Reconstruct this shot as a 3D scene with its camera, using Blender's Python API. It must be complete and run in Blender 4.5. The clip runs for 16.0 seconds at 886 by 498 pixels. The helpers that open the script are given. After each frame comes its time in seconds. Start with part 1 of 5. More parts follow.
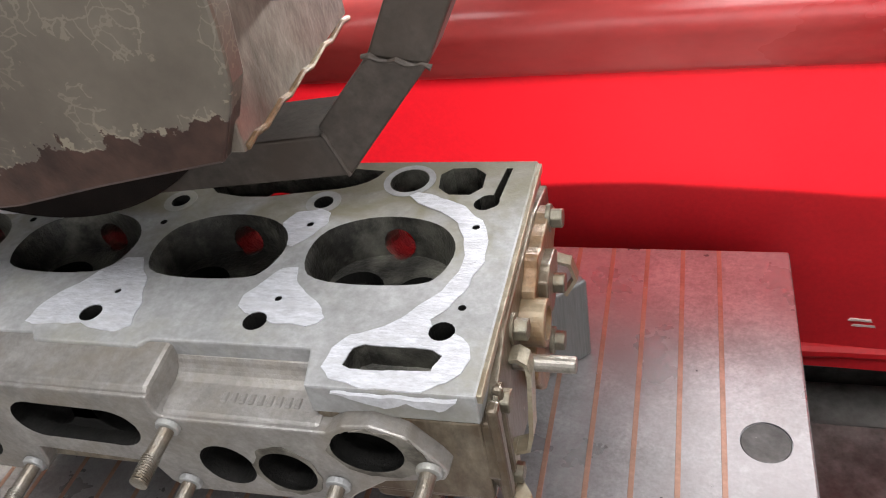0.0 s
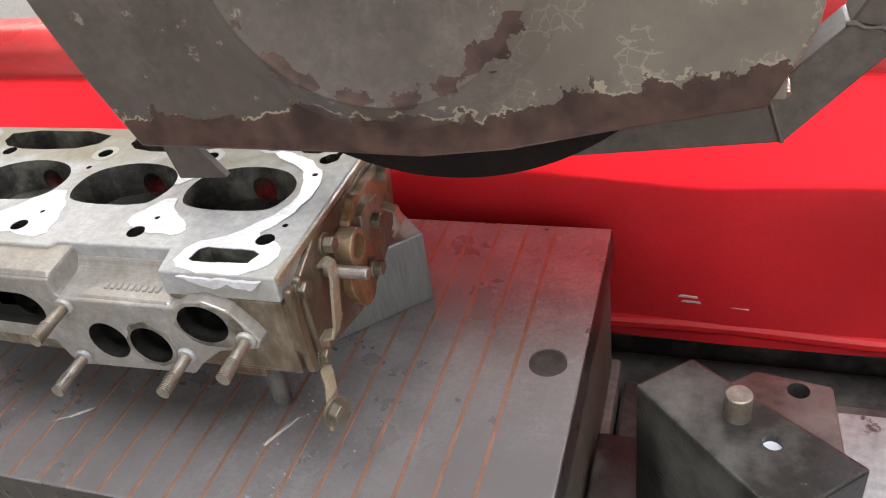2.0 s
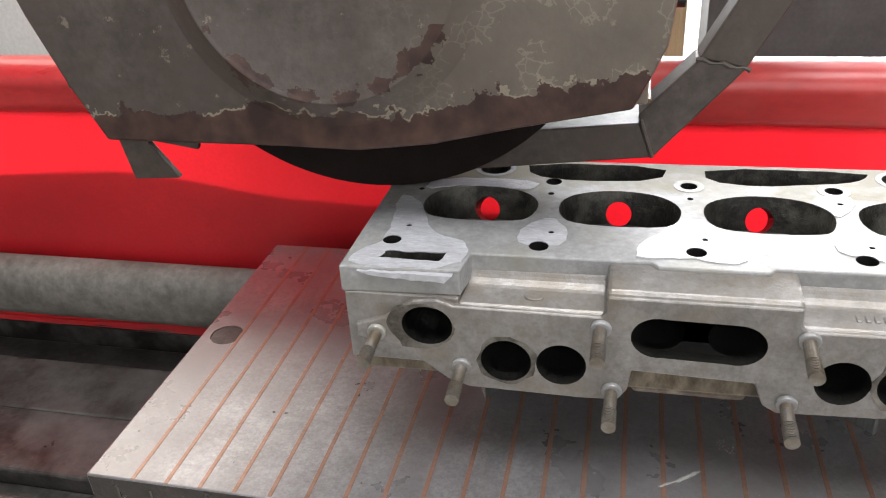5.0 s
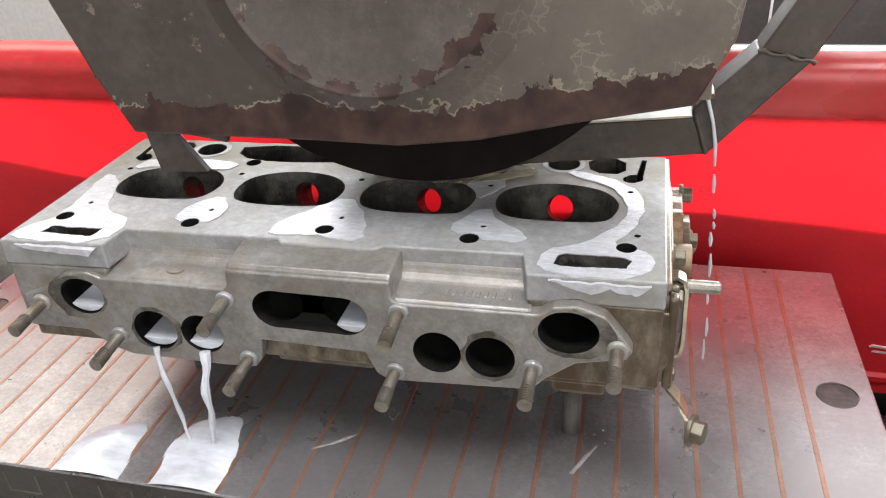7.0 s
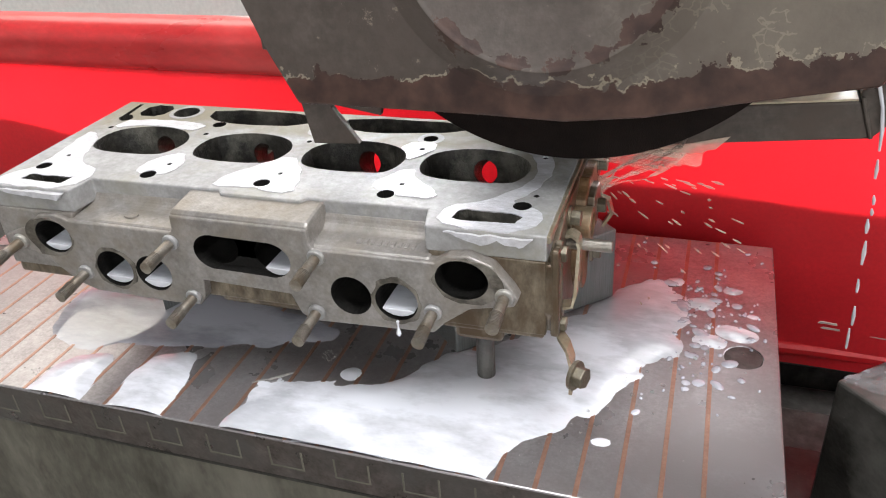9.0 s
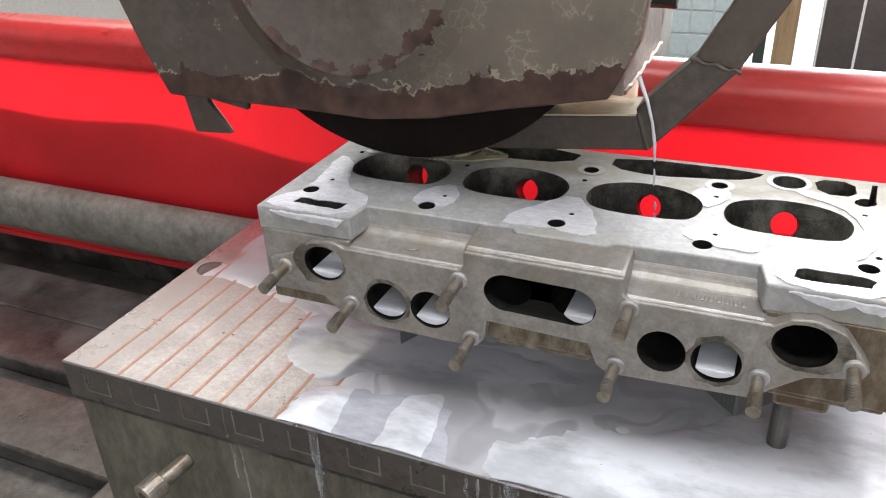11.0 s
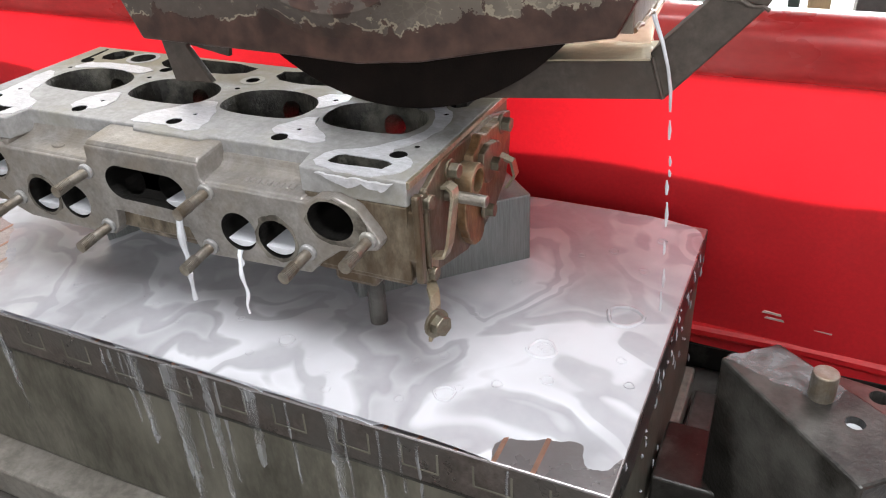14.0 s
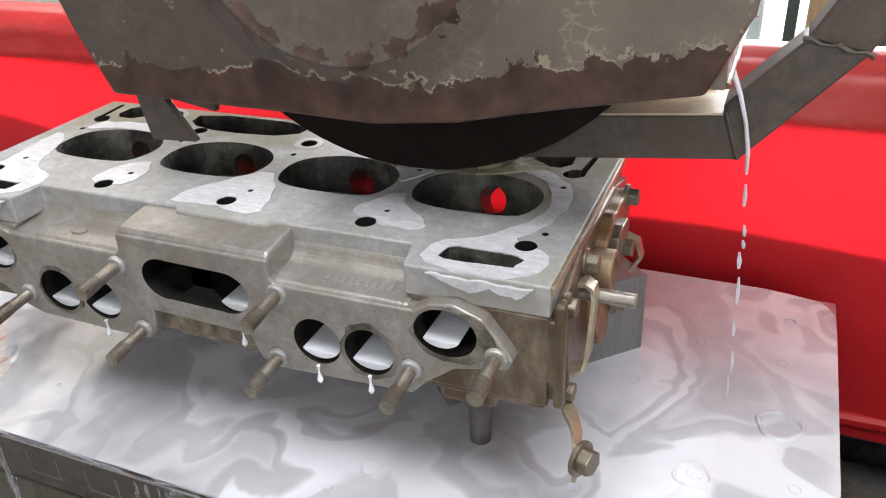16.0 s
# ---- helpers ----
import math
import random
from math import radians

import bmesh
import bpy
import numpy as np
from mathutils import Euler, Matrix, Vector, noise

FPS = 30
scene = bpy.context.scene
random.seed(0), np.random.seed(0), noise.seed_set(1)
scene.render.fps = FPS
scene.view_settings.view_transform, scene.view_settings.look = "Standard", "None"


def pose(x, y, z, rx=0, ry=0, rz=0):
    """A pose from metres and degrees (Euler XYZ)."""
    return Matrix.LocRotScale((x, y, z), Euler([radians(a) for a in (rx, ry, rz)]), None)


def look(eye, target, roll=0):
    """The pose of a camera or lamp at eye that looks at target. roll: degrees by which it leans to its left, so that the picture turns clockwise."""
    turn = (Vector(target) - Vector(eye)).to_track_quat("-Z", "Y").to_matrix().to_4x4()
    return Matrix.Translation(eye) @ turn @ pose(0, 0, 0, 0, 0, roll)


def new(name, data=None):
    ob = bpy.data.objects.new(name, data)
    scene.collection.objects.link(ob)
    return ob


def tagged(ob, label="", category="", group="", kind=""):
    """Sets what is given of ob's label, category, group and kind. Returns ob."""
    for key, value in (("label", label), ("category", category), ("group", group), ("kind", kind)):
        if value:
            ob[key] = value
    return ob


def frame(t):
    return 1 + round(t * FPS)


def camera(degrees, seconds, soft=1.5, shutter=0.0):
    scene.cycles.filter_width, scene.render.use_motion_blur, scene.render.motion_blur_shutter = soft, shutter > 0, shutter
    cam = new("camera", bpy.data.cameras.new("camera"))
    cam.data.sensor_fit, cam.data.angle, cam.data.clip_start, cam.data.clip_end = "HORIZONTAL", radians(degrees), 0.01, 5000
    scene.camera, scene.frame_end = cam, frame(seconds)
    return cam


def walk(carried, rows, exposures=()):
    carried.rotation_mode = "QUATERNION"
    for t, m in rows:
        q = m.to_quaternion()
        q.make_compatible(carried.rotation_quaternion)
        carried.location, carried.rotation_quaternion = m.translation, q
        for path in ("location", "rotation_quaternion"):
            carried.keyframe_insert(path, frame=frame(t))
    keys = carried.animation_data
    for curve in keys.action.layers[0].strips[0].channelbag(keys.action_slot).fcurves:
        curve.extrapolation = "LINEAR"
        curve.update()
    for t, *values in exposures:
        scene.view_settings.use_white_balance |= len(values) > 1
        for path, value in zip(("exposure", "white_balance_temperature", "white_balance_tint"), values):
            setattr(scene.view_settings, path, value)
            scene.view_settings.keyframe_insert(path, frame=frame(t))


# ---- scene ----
cam = camera(58.0, 16.0, soft=1.1)
# seconds, eye, target, lean; world zero is the middle of the chuck's top while the table stands at zero
PATH = [
    (0.0, (0.365, -0.240, 0.400), (-0.207, 1.226, -0.835), -12.0),
    (0.5, (0.278, -0.288, 0.402), (-0.350, 1.179, -0.804), -11.5),
    (1.0, (0.182, -0.321, 0.405), (-0.450, 1.161, -0.780), -10.5),
    (1.5, (0.171, -0.326, 0.406), (-0.450, 1.175, -0.761), -10.0),
    (2.0, (0.154, -0.341, 0.410), (-0.462, 1.173, -0.743), -9.6),
    (2.5, (0.109, -0.384, 0.407), (-0.505, 1.155, -0.714), -9.7),
    (3.0, (0.140, -0.406, 0.408), (-0.405, 1.179, -0.683), -8.6),
    (3.5, (0.175, -0.441, 0.400), (-0.318, 1.188, -0.650), -6.7),
    (4.0, (0.176, -0.444, 0.397), (-0.277, 1.222, -0.612), -4.9),
    (6.5, (0.162, -0.432, 0.376), (-0.269, 1.285, -0.554), -3.2),
    (7.0, (0.148, -0.421, 0.387), (-0.304, 1.259, -0.600), -3.7),
    (7.5, (0.137, -0.430, 0.382), (-0.332, 1.258, -0.582), -3.4),
    (8.0, (0.119, -0.438, 0.383), (-0.346, 1.236, -0.608), -2.9),
    (8.5, (0.102, -0.431, 0.392), (-0.423, 1.194, -0.649), -3.8),
    (9.0, (0.091, -0.447, 0.388), (-0.499, 1.176, -0.622), -4.1),
    (9.5, (0.162, -0.457, 0.387), (-0.450, 1.172, -0.599), -3.3),
    (10.0, (0.233, -0.489, 0.392), (-0.428, 1.130, -0.580), -2.7),
    (12.5, (0.290, -0.436, 0.380), (-0.450, 1.173, -0.549), -2.2),
    (13.0, (0.259, -0.435, 0.369), (-0.475, 1.175, -0.563), -1.9),
    (13.5, (0.243, -0.426, 0.356), (-0.513, 1.161, -0.597), -2.1),
    (14.0, (0.281, -0.424, 0.362), (-0.485, 1.118, -0.655), -3.0),
    (14.5, (0.323, -0.443, 0.378), (-0.526, 1.062, -0.628), -3.8),
    (15.0, (0.256, -0.436, 0.371), (-0.628, 1.072, -0.600), -3.6),
    (15.5, (0.211, -0.388, 0.367), (-0.598, 1.153, -0.618), -3.3),
    (16.0, (0.207, -0.353, 0.353), (-0.502, 1.246, -0.617), -3.0),
]
EXPOSURES = [(0.0, 0.60), (1.0, 0.75), (1.5, 1.03), (2.0, 1.08), (2.5, 1.03), (3.0, 0.97), (3.5, 0.75), (4.0, 0.65), (6.5, 0.74), (7.0, 0.80),
             (7.5, 0.85), (8.5, 0.94), (9.5, 0.72), (10.0, 0.65), (12.5, 0.60), (13.5, 0.65), (14.5, 0.93), (15.5, 0.85), (16.0, 0.81)]
walk(cam, [(t, look(e, g, r)) for t, e, g, r in PATH], EXPOSURES)

# ---- light ----
world = bpy.data.worlds.new("world")
scene.world = world
world.use_nodes = True
wn = world.node_tree
sky = wn.nodes.new("ShaderNodeTexSky")
sky.sky_type, sky.sun_disc = "NISHITA", False
sky.sun_elevation, sky.sun_rotation = radians(38), radians(200)
wn.nodes["Background"].inputs["Strength"].default_value = 0.10
wn.links.new(sky.outputs[0], wn.nodes["Background"].inputs["Color"])


def area(name, eye, target, sx, sy, watts, color):
    d = bpy.data.lights.new(name, "AREA")
    d.shape, d.size, d.size_y, d.energy, d.color = "RECTANGLE", sx, sy, watts, color
    ob = new(name, d)
    ob.matrix_world = look(eye, target)
    return ob


# daylight in the far window; other lamps: unseen fill added behind camera and overhead
area("front_fill", (0.6, -2.90, 0.9), (0.1, 0.2, 0.0), 4.0, 2.6, 46, (0.95, 0.97, 1.0))
area("window_daylight", (0.2, 2.60, 0.62), (0.2, 0.0, 0.10), 3.6, 0.75, 205, (0.97, 0.98, 1.0))
# added overhead for a bright reflection on the chuck's left
area("left_reflection_fill", (-2.5, 2.1, 2.28), (-2.5, 2.1, 0.0), 2.3, 1.9, 34, (1.0, 0.94, 0.84))
area("top_fill", (0.5, -0.4, 2.28), (0.5, -0.4, 0.0), 2.2, 1.2, 50, (0.96, 0.98, 1.0))
# added to brighten the chuck's right side by reflection
area("right_reflection_fill", (0.95, 2.0, 2.28), (0.95, 2.0, 0.0), 1.7, 1.4, 19, (0.98, 0.98, 1.0))


# ---- materials ----
def mat(name, base, rough=0.5, metal=0.0, var=0.25, scale=40.0, fine=400.0, bump=0.15, second=None, mix_at=0.55, soft=0.1,
        spots=None, spot_at=0.68, spot_scale=25.0, stretch=(1, 1, 1), rough_var=0.12, spec=0.5, detail=5.0, twist=0.0, grime=0.0):
    """base colour varied at two scales, a second colour in patches, spots, and fine relief"""
    m = bpy.data.materials.new(name)
    m.use_nodes = True
    nt = m.node_tree
    N, L = nt.nodes, nt.links
    bs = N["Principled BSDF"]
    tc = N.new("ShaderNodeTexCoord")
    mp = N.new("ShaderNodeMapping")
    mp.inputs["Scale"].default_value = stretch
    L.new(tc.outputs["Object"], mp.inputs[0])

    def nz(s, det=detail, ro=0.6):
        n = N.new("ShaderNodeTexNoise")
        n.inputs["Scale"].default_value, n.inputs["Detail"].default_value, n.inputs["Roughness"].default_value = s, det, ro
        n.inputs["Distortion"].default_value = twist
        L.new(mp.outputs[0], n.inputs["Vector"])
        return n.outputs["Fac"]

    def ramp(src, a, b, ca=(0, 0, 0, 1), cb=(1, 1, 1, 1)):
        r = N.new("ShaderNodeValToRGB")
        r.color_ramp.elements[0].position, r.color_ramp.elements[1].position = a, b
        r.color_ramp.elements[0].color, r.color_ramp.elements[1].color = ca, cb
        L.new(src, r.inputs[0])
        return r.outputs[0]

    def mix(fac, a, b, mode="MIX"):
        x = N.new("ShaderNodeMix")
        x.data_type, x.blend_type = "RGBA", mode
        for sock, v in ((x.inputs[0], fac), (x.inputs[6], a), (x.inputs[7], b)):
            if hasattr(v, "is_output"):
                L.new(v, sock)
            elif isinstance(v, (int, float)):
                sock.default_value = v
            else:
                sock.default_value = (*v[:3], 1)
        return x.outputs[2]

    big, small = nz(scale), nz(fine, 3.0)
    lo = tuple(c * (1 - var) for c in base)
    hi = tuple(min(1, c * (1 + var)) for c in base)
    col = ramp(big, 0.3, 0.7, (*lo, 1), (*hi, 1))
    col = mix(min(0.6, 0.5 * var + 0.22), col, ramp(small, 0.3, 0.7, (0.45, 0.45, 0.45, 1), (1, 1, 1, 1)), "MULTIPLY")
    if grime:
        col = mix(grime, col, ramp(nz(scale * 2.6, 9.0, 0.72), 0.36, 0.62, (0.30, 0.27, 0.22, 1), (1.12, 1.12, 1.12, 1)), "MULTIPLY")
        col = mix(grime * 0.8, col, ramp(nz(fine * 0.45, 4.0, 0.6), 0.36, 0.60, (0.42, 0.40, 0.38, 1), (1.15, 1.15, 1.15, 1)), "MULTIPLY")
    if second:
        col = mix(ramp(nz(scale * 0.45, 6.0, 0.65), mix_at - soft, mix_at + soft), col, second)
    if spots:
        col = mix(ramp(nz(spot_scale, 8.0, 0.7), spot_at, spot_at + 0.04), col, spots)
    L.new(col, bs.inputs["Base Color"])
    bs.inputs["Metallic"].default_value = metal
    bs.inputs["Specular IOR Level"].default_value = spec
    mr = N.new("ShaderNodeMapRange")
    mr.inputs["To Min"].default_value, mr.inputs["To Max"].default_value = max(0.02, rough - rough_var), min(1, rough + rough_var)
    L.new(big, mr.inputs[0])
    L.new(mr.outputs[0], bs.inputs["Roughness"])
    b = N.new("ShaderNodeBump")
    b.inputs["Strength"].default_value, b.inputs["Distance"].default_value = bump, 0.001
    L.new(small, b.inputs["Height"])
    L.new(b.outputs[0], bs.inputs["Normal"])
    return m


ALU = mat("machined_aluminium", (0.35, 0.345, 0.345), 0.50, 0.30, 0.14, 30, 300, 0.25, second=(0.31, 0.285, 0.22), mix_at=0.58, spots=(0.20, 0.18, 0.14), spot_at=0.67, spot_scale=16, grime=0.20)
CAST = mat("cast_aluminium", (0.325, 0.303, 0.288), 0.40, 0.45, 0.18, 34, 420, 0.35, second=(0.215, 0.182, 0.145), mix_at=0.575, soft=0.12, spots=(0.12, 0.098, 0.075), spot_at=0.70, grime=0.28)
OILY = mat("oil_stained_aluminium", (0.240, 0.200, 0.150), 0.34, 0.40, 0.34, 30, 260, 0.35, second=(0.085, 0.055, 0.031), mix_at=0.53, soft=0.07, spots=(0.36, 0.32, 0.26), spot_at=0.65, spot_scale=30, stretch=(1, 1, 0.50), grime=0.75)
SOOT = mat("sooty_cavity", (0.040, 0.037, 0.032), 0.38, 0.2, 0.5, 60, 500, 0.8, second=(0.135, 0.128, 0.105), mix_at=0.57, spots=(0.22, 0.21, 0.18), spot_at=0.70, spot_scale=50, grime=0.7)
# near-black inside the ports, bolt holes and water outlet
PORT = mat("near_black_bore", (0.010, 0.009, 0.008), 0.75, 0.0, 0.5, 80, 600, 0.5, spec=0.2)
WELD = mat("ground_bright_weld", (0.60, 0.595, 0.63), 0.36, 0.25, 0.16, 90, 260, 0.5, stretch=(1, 3, 1), second=(0.47, 0.46, 0.47), mix_at=0.60, grime=0.16)
STUD = mat("dull_steel_stud", (0.30, 0.270, 0.235), 0.36, 0.7, 0.3, 120, 800, 0.3, second=(0.20, 0.155, 0.11))
RUSTY = mat("rusty_bracket_steel", (0.215, 0.118, 0.055), 0.40, 0.3, 0.40, 60, 400, 0.4, second=(0.27, 0.215, 0.14), mix_at=0.58, soft=0.14, stretch=(1, 1, 0.4), grime=0.5)
GOLD = mat("zinc_plated_edge", (0.36, 0.315, 0.235), 0.34, 0.5, 0.25, 80, 400, 0.3, second=(0.26, 0.20, 0.13), grime=0.35)
CHUCK = mat("ground_steel_chuck", (0.39, 0.370, 0.378), 0.29, 0.64, 0.18, 12, 500, 0.12, second=(0.265, 0.240, 0.242), mix_at=0.54, spots=(0.46, 0.45, 0.44), spot_at=0.74, spot_scale=40, grime=0.32, rough_var=0.09)
BRASS = mat("copper_pole_strip", (0.36, 0.205, 0.150), 0.32, 0.55, 0.25, 40, 400, 0.2, spots=(0.40, 0.32, 0.25), spot_at=0.62, spot_scale=70)
BASE = mat("olive_grey_machine_steel", (0.140, 0.132, 0.108), 0.50, 0.35, 0.25, 14, 300, 0.35, second=(0.175, 0.165, 0.135), mix_at=0.58, stretch=(1, 1, 0.4), spots=(0.36, 0.35, 0.32), spot_at=0.72, grime=0.5)
BAND = mat("dark_chuck_rim", (0.105, 0.088, 0.084), 0.30, 0.6, 0.3, 30, 400, 0.3, second=(0.075, 0.07, 0.068), mix_at=0.5, grime=0.5)
BLACK = mat("blackened_steel", (0.024, 0.022, 0.020), 0.34, 0.2, 0.4, 30, 300, 0.4, second=(0.105, 0.100, 0.092), mix_at=0.58, soft=0.12, spots=(0.26, 0.25, 0.24), spot_at=0.68, spot_scale=45, grime=0.6, spec=0.45)
DARKTABLE = mat("wet_dark_table", (0.085, 0.078, 0.074), 0.32, 0.3, 0.4, 16, 200, 0.4, second=(0.15, 0.14, 0.132), mix_at=0.56, grime=0.6)
SILVER = mat("milled_steel_block", (0.23, 0.24, 0.235), 0.38, 0.7, 0.2, 60, 250, 0.3, stretch=(14, 14, 0.6))
WHEEL = mat("dark_abrasive_wheel", (0.013, 0.009, 0.0075), 0.9, 0.0, 0.3, 60, 900, 0.8, spec=0.12)
GREYRAIL = mat("chipped_grey_rail", (0.20, 0.185, 0.165), 0.5, 0.1, 0.2, 10, 200, 0.3, spots=(0.55, 0.52, 0.47), spot_at=0.70, spot_scale=9, grime=0.5)
ARM = mat("scuffed_brown_grey_paint", (0.088, 0.070, 0.058), 0.52, 0.15, 0.2, 30, 300, 0.2, second=(0.066, 0.048, 0.037), spots=(0.20, 0.17, 0.13), spot_at=0.72, grime=0.4)
SIDEPAINT = mat("rubbed_beige_paint", (0.27, 0.225, 0.185), 0.36, 0.2, 0.3, 30, 300, 0.4, second=(0.11, 0.075, 0.058), mix_at=0.55, soft=0.06, spots=(0.05, 0.03, 0.022), spot_at=0.66, spot_scale=40, stretch=(1, 1, 0.5), grime=0.4)
# cream base raised to stand in for the wet ledge's highlights
LEDGE = mat("glare_cream_ledge", (0.52, 0.49, 0.43), 0.32, 0.1, 0.2, 12, 200, 0.3, second=(0.20, 0.18, 0.15), mix_at=0.60, stretch=(0.4, 1, 1), spots=(0.10, 0.085, 0.07), spot_at=0.68, spot_scale=14, grime=0.5)
CEILING = mat("dull_roof_sheet", (0.20, 0.20, 0.20), 0.8, 0, 0.1, 3, 60, 0.1)
WHITEWALL = mat("white_wall", (0.55, 0.55, 0.54), 0.8, 0, 0.04, 3, 60, 0.1)
BOLT = mat("grimy_bolt_steel", (0.19, 0.17, 0.13), 0.42, 0.7, 0.3, 120, 700, 0.3, second=(0.12, 0.085, 0.05))
VALVE = mat("burnt_valve_steel", (0.060, 0.056, 0.052), 0.26, 0.6, 0.4, 80, 500, 0.4)
CONCRETE = mat("workshop_concrete", (0.30, 0.29, 0.27), 0.8, 0, 0.2, 3, 80, 0.2)


def deck_mat():
    """the ground deck, washed with yellow-brown oil along its back half"""
    m = mat("oil_washed_deck", (0.365, 0.358, 0.358), 0.52, 0.20, 0.14, 30, 300, 0.2, second=(0.26, 0.245, 0.20), mix_at=0.6, grime=0.25, spec=0.3)
    nt = m.node_tree
    N, L = nt.nodes, nt.links
    bs = N["Principled BSDF"]
    old = bs.inputs["Base Color"].links[0].from_socket
    tc = N.new("ShaderNodeTexCoord")
    sep = N.new("ShaderNodeSeparateXYZ")
    L.new(tc.outputs["Object"], sep.inputs[0])
    nz = N.new("ShaderNodeTexNoise")
    nz.inputs["Scale"].default_value, nz.inputs["Detail"].default_value, nz.inputs["Distortion"].default_value = 26, 5, 1.2
    L.new(tc.outputs["Object"], nz.inputs["Vector"])
    add = N.new("ShaderNodeMath")
    add.operation = "MULTIPLY_ADD"
    L.new(nz.outputs["Fac"], add.inputs[0])
    add.inputs[1].default_value = 0.14
    L.new(sep.outputs["Y"], add.inputs[2])
    mr = N.new("ShaderNodeMapRange")
    for key, v in (("From Min", 0.125), ("From Max", 0.185), ("To Min", 0.0), ("To Max", 0.82)):
        mr.inputs[key].default_value = v
    L.new(add.outputs[0], mr.inputs[0])
    mx = N.new("ShaderNodeMix")
    mx.data_type = "RGBA"
    L.new(mr.outputs[0], mx.inputs[0])
    L.new(old, mx.inputs[6])
    mx.inputs[7].default_value = (0.17, 0.145, 0.085, 1)
    L.new(mx.outputs[2], bs.inputs["Base Color"])
    return m


DECK = deck_mat()
PORTSTAIN = mat("burnt_oil_stain", (0.09, 0.078, 0.062), 0.55, 0.1, 0.5, 90, 500, 0.3, second=(0.19, 0.17, 0.145), mix_at=0.52, grime=0.7)
# pale non-metal base stands in for white reflected in the wet plate
WETPLATE = mat("wet_pale_steel_plate", (0.27, 0.28, 0.29), 0.32, 0.0, 0.2, 20, 300, 0.2, spots=(0.035, 0.03, 0.028), spot_at=0.62, spot_scale=28, grime=0.3)

def red_mat():
    """red plastic sheet, which lets daylight through from behind"""
    m = mat("red_plastic_sheet", (0.70, 0.018, 0.026), 0.44, 0.0, 0.24, 5, 260, 0.12, second=(0.52, 0.014, 0.020), mix_at=0.60, soft=0.14, spots=(0.35, 0.010, 0.013), spot_at=0.70, spot_scale=12, spec=0.6)
    nt = m.node_tree
    N, L = nt.nodes, nt.links
    bs, out = N["Principled BSDF"], N["Material Output"]
    tr = N.new("ShaderNodeBsdfTranslucent")
    tr.inputs["Color"].default_value = (0.86, 0.012, 0.022, 1)
    mx = N.new("ShaderNodeMixShader")
    mx.inputs[0].default_value = 0.36
    L.new(bs.outputs[0], mx.inputs[1])
    L.new(tr.outputs[0], mx.inputs[2])
    L.new(mx.outputs[0], out.inputs[0])
    return m


RED = red_mat()
REDRAIL = mat("red_painted_rail", (0.58, 0.034, 0.036), 0.30, 0.0, 0.15, 8, 200, 0.12, second=(0.64, 0.10, 0.09), mix_at=0.6, spots=(0.75, 0.45, 0.40), spot_at=0.75, spot_scale=18, stretch=(0.5, 1, 1), grime=0.2)


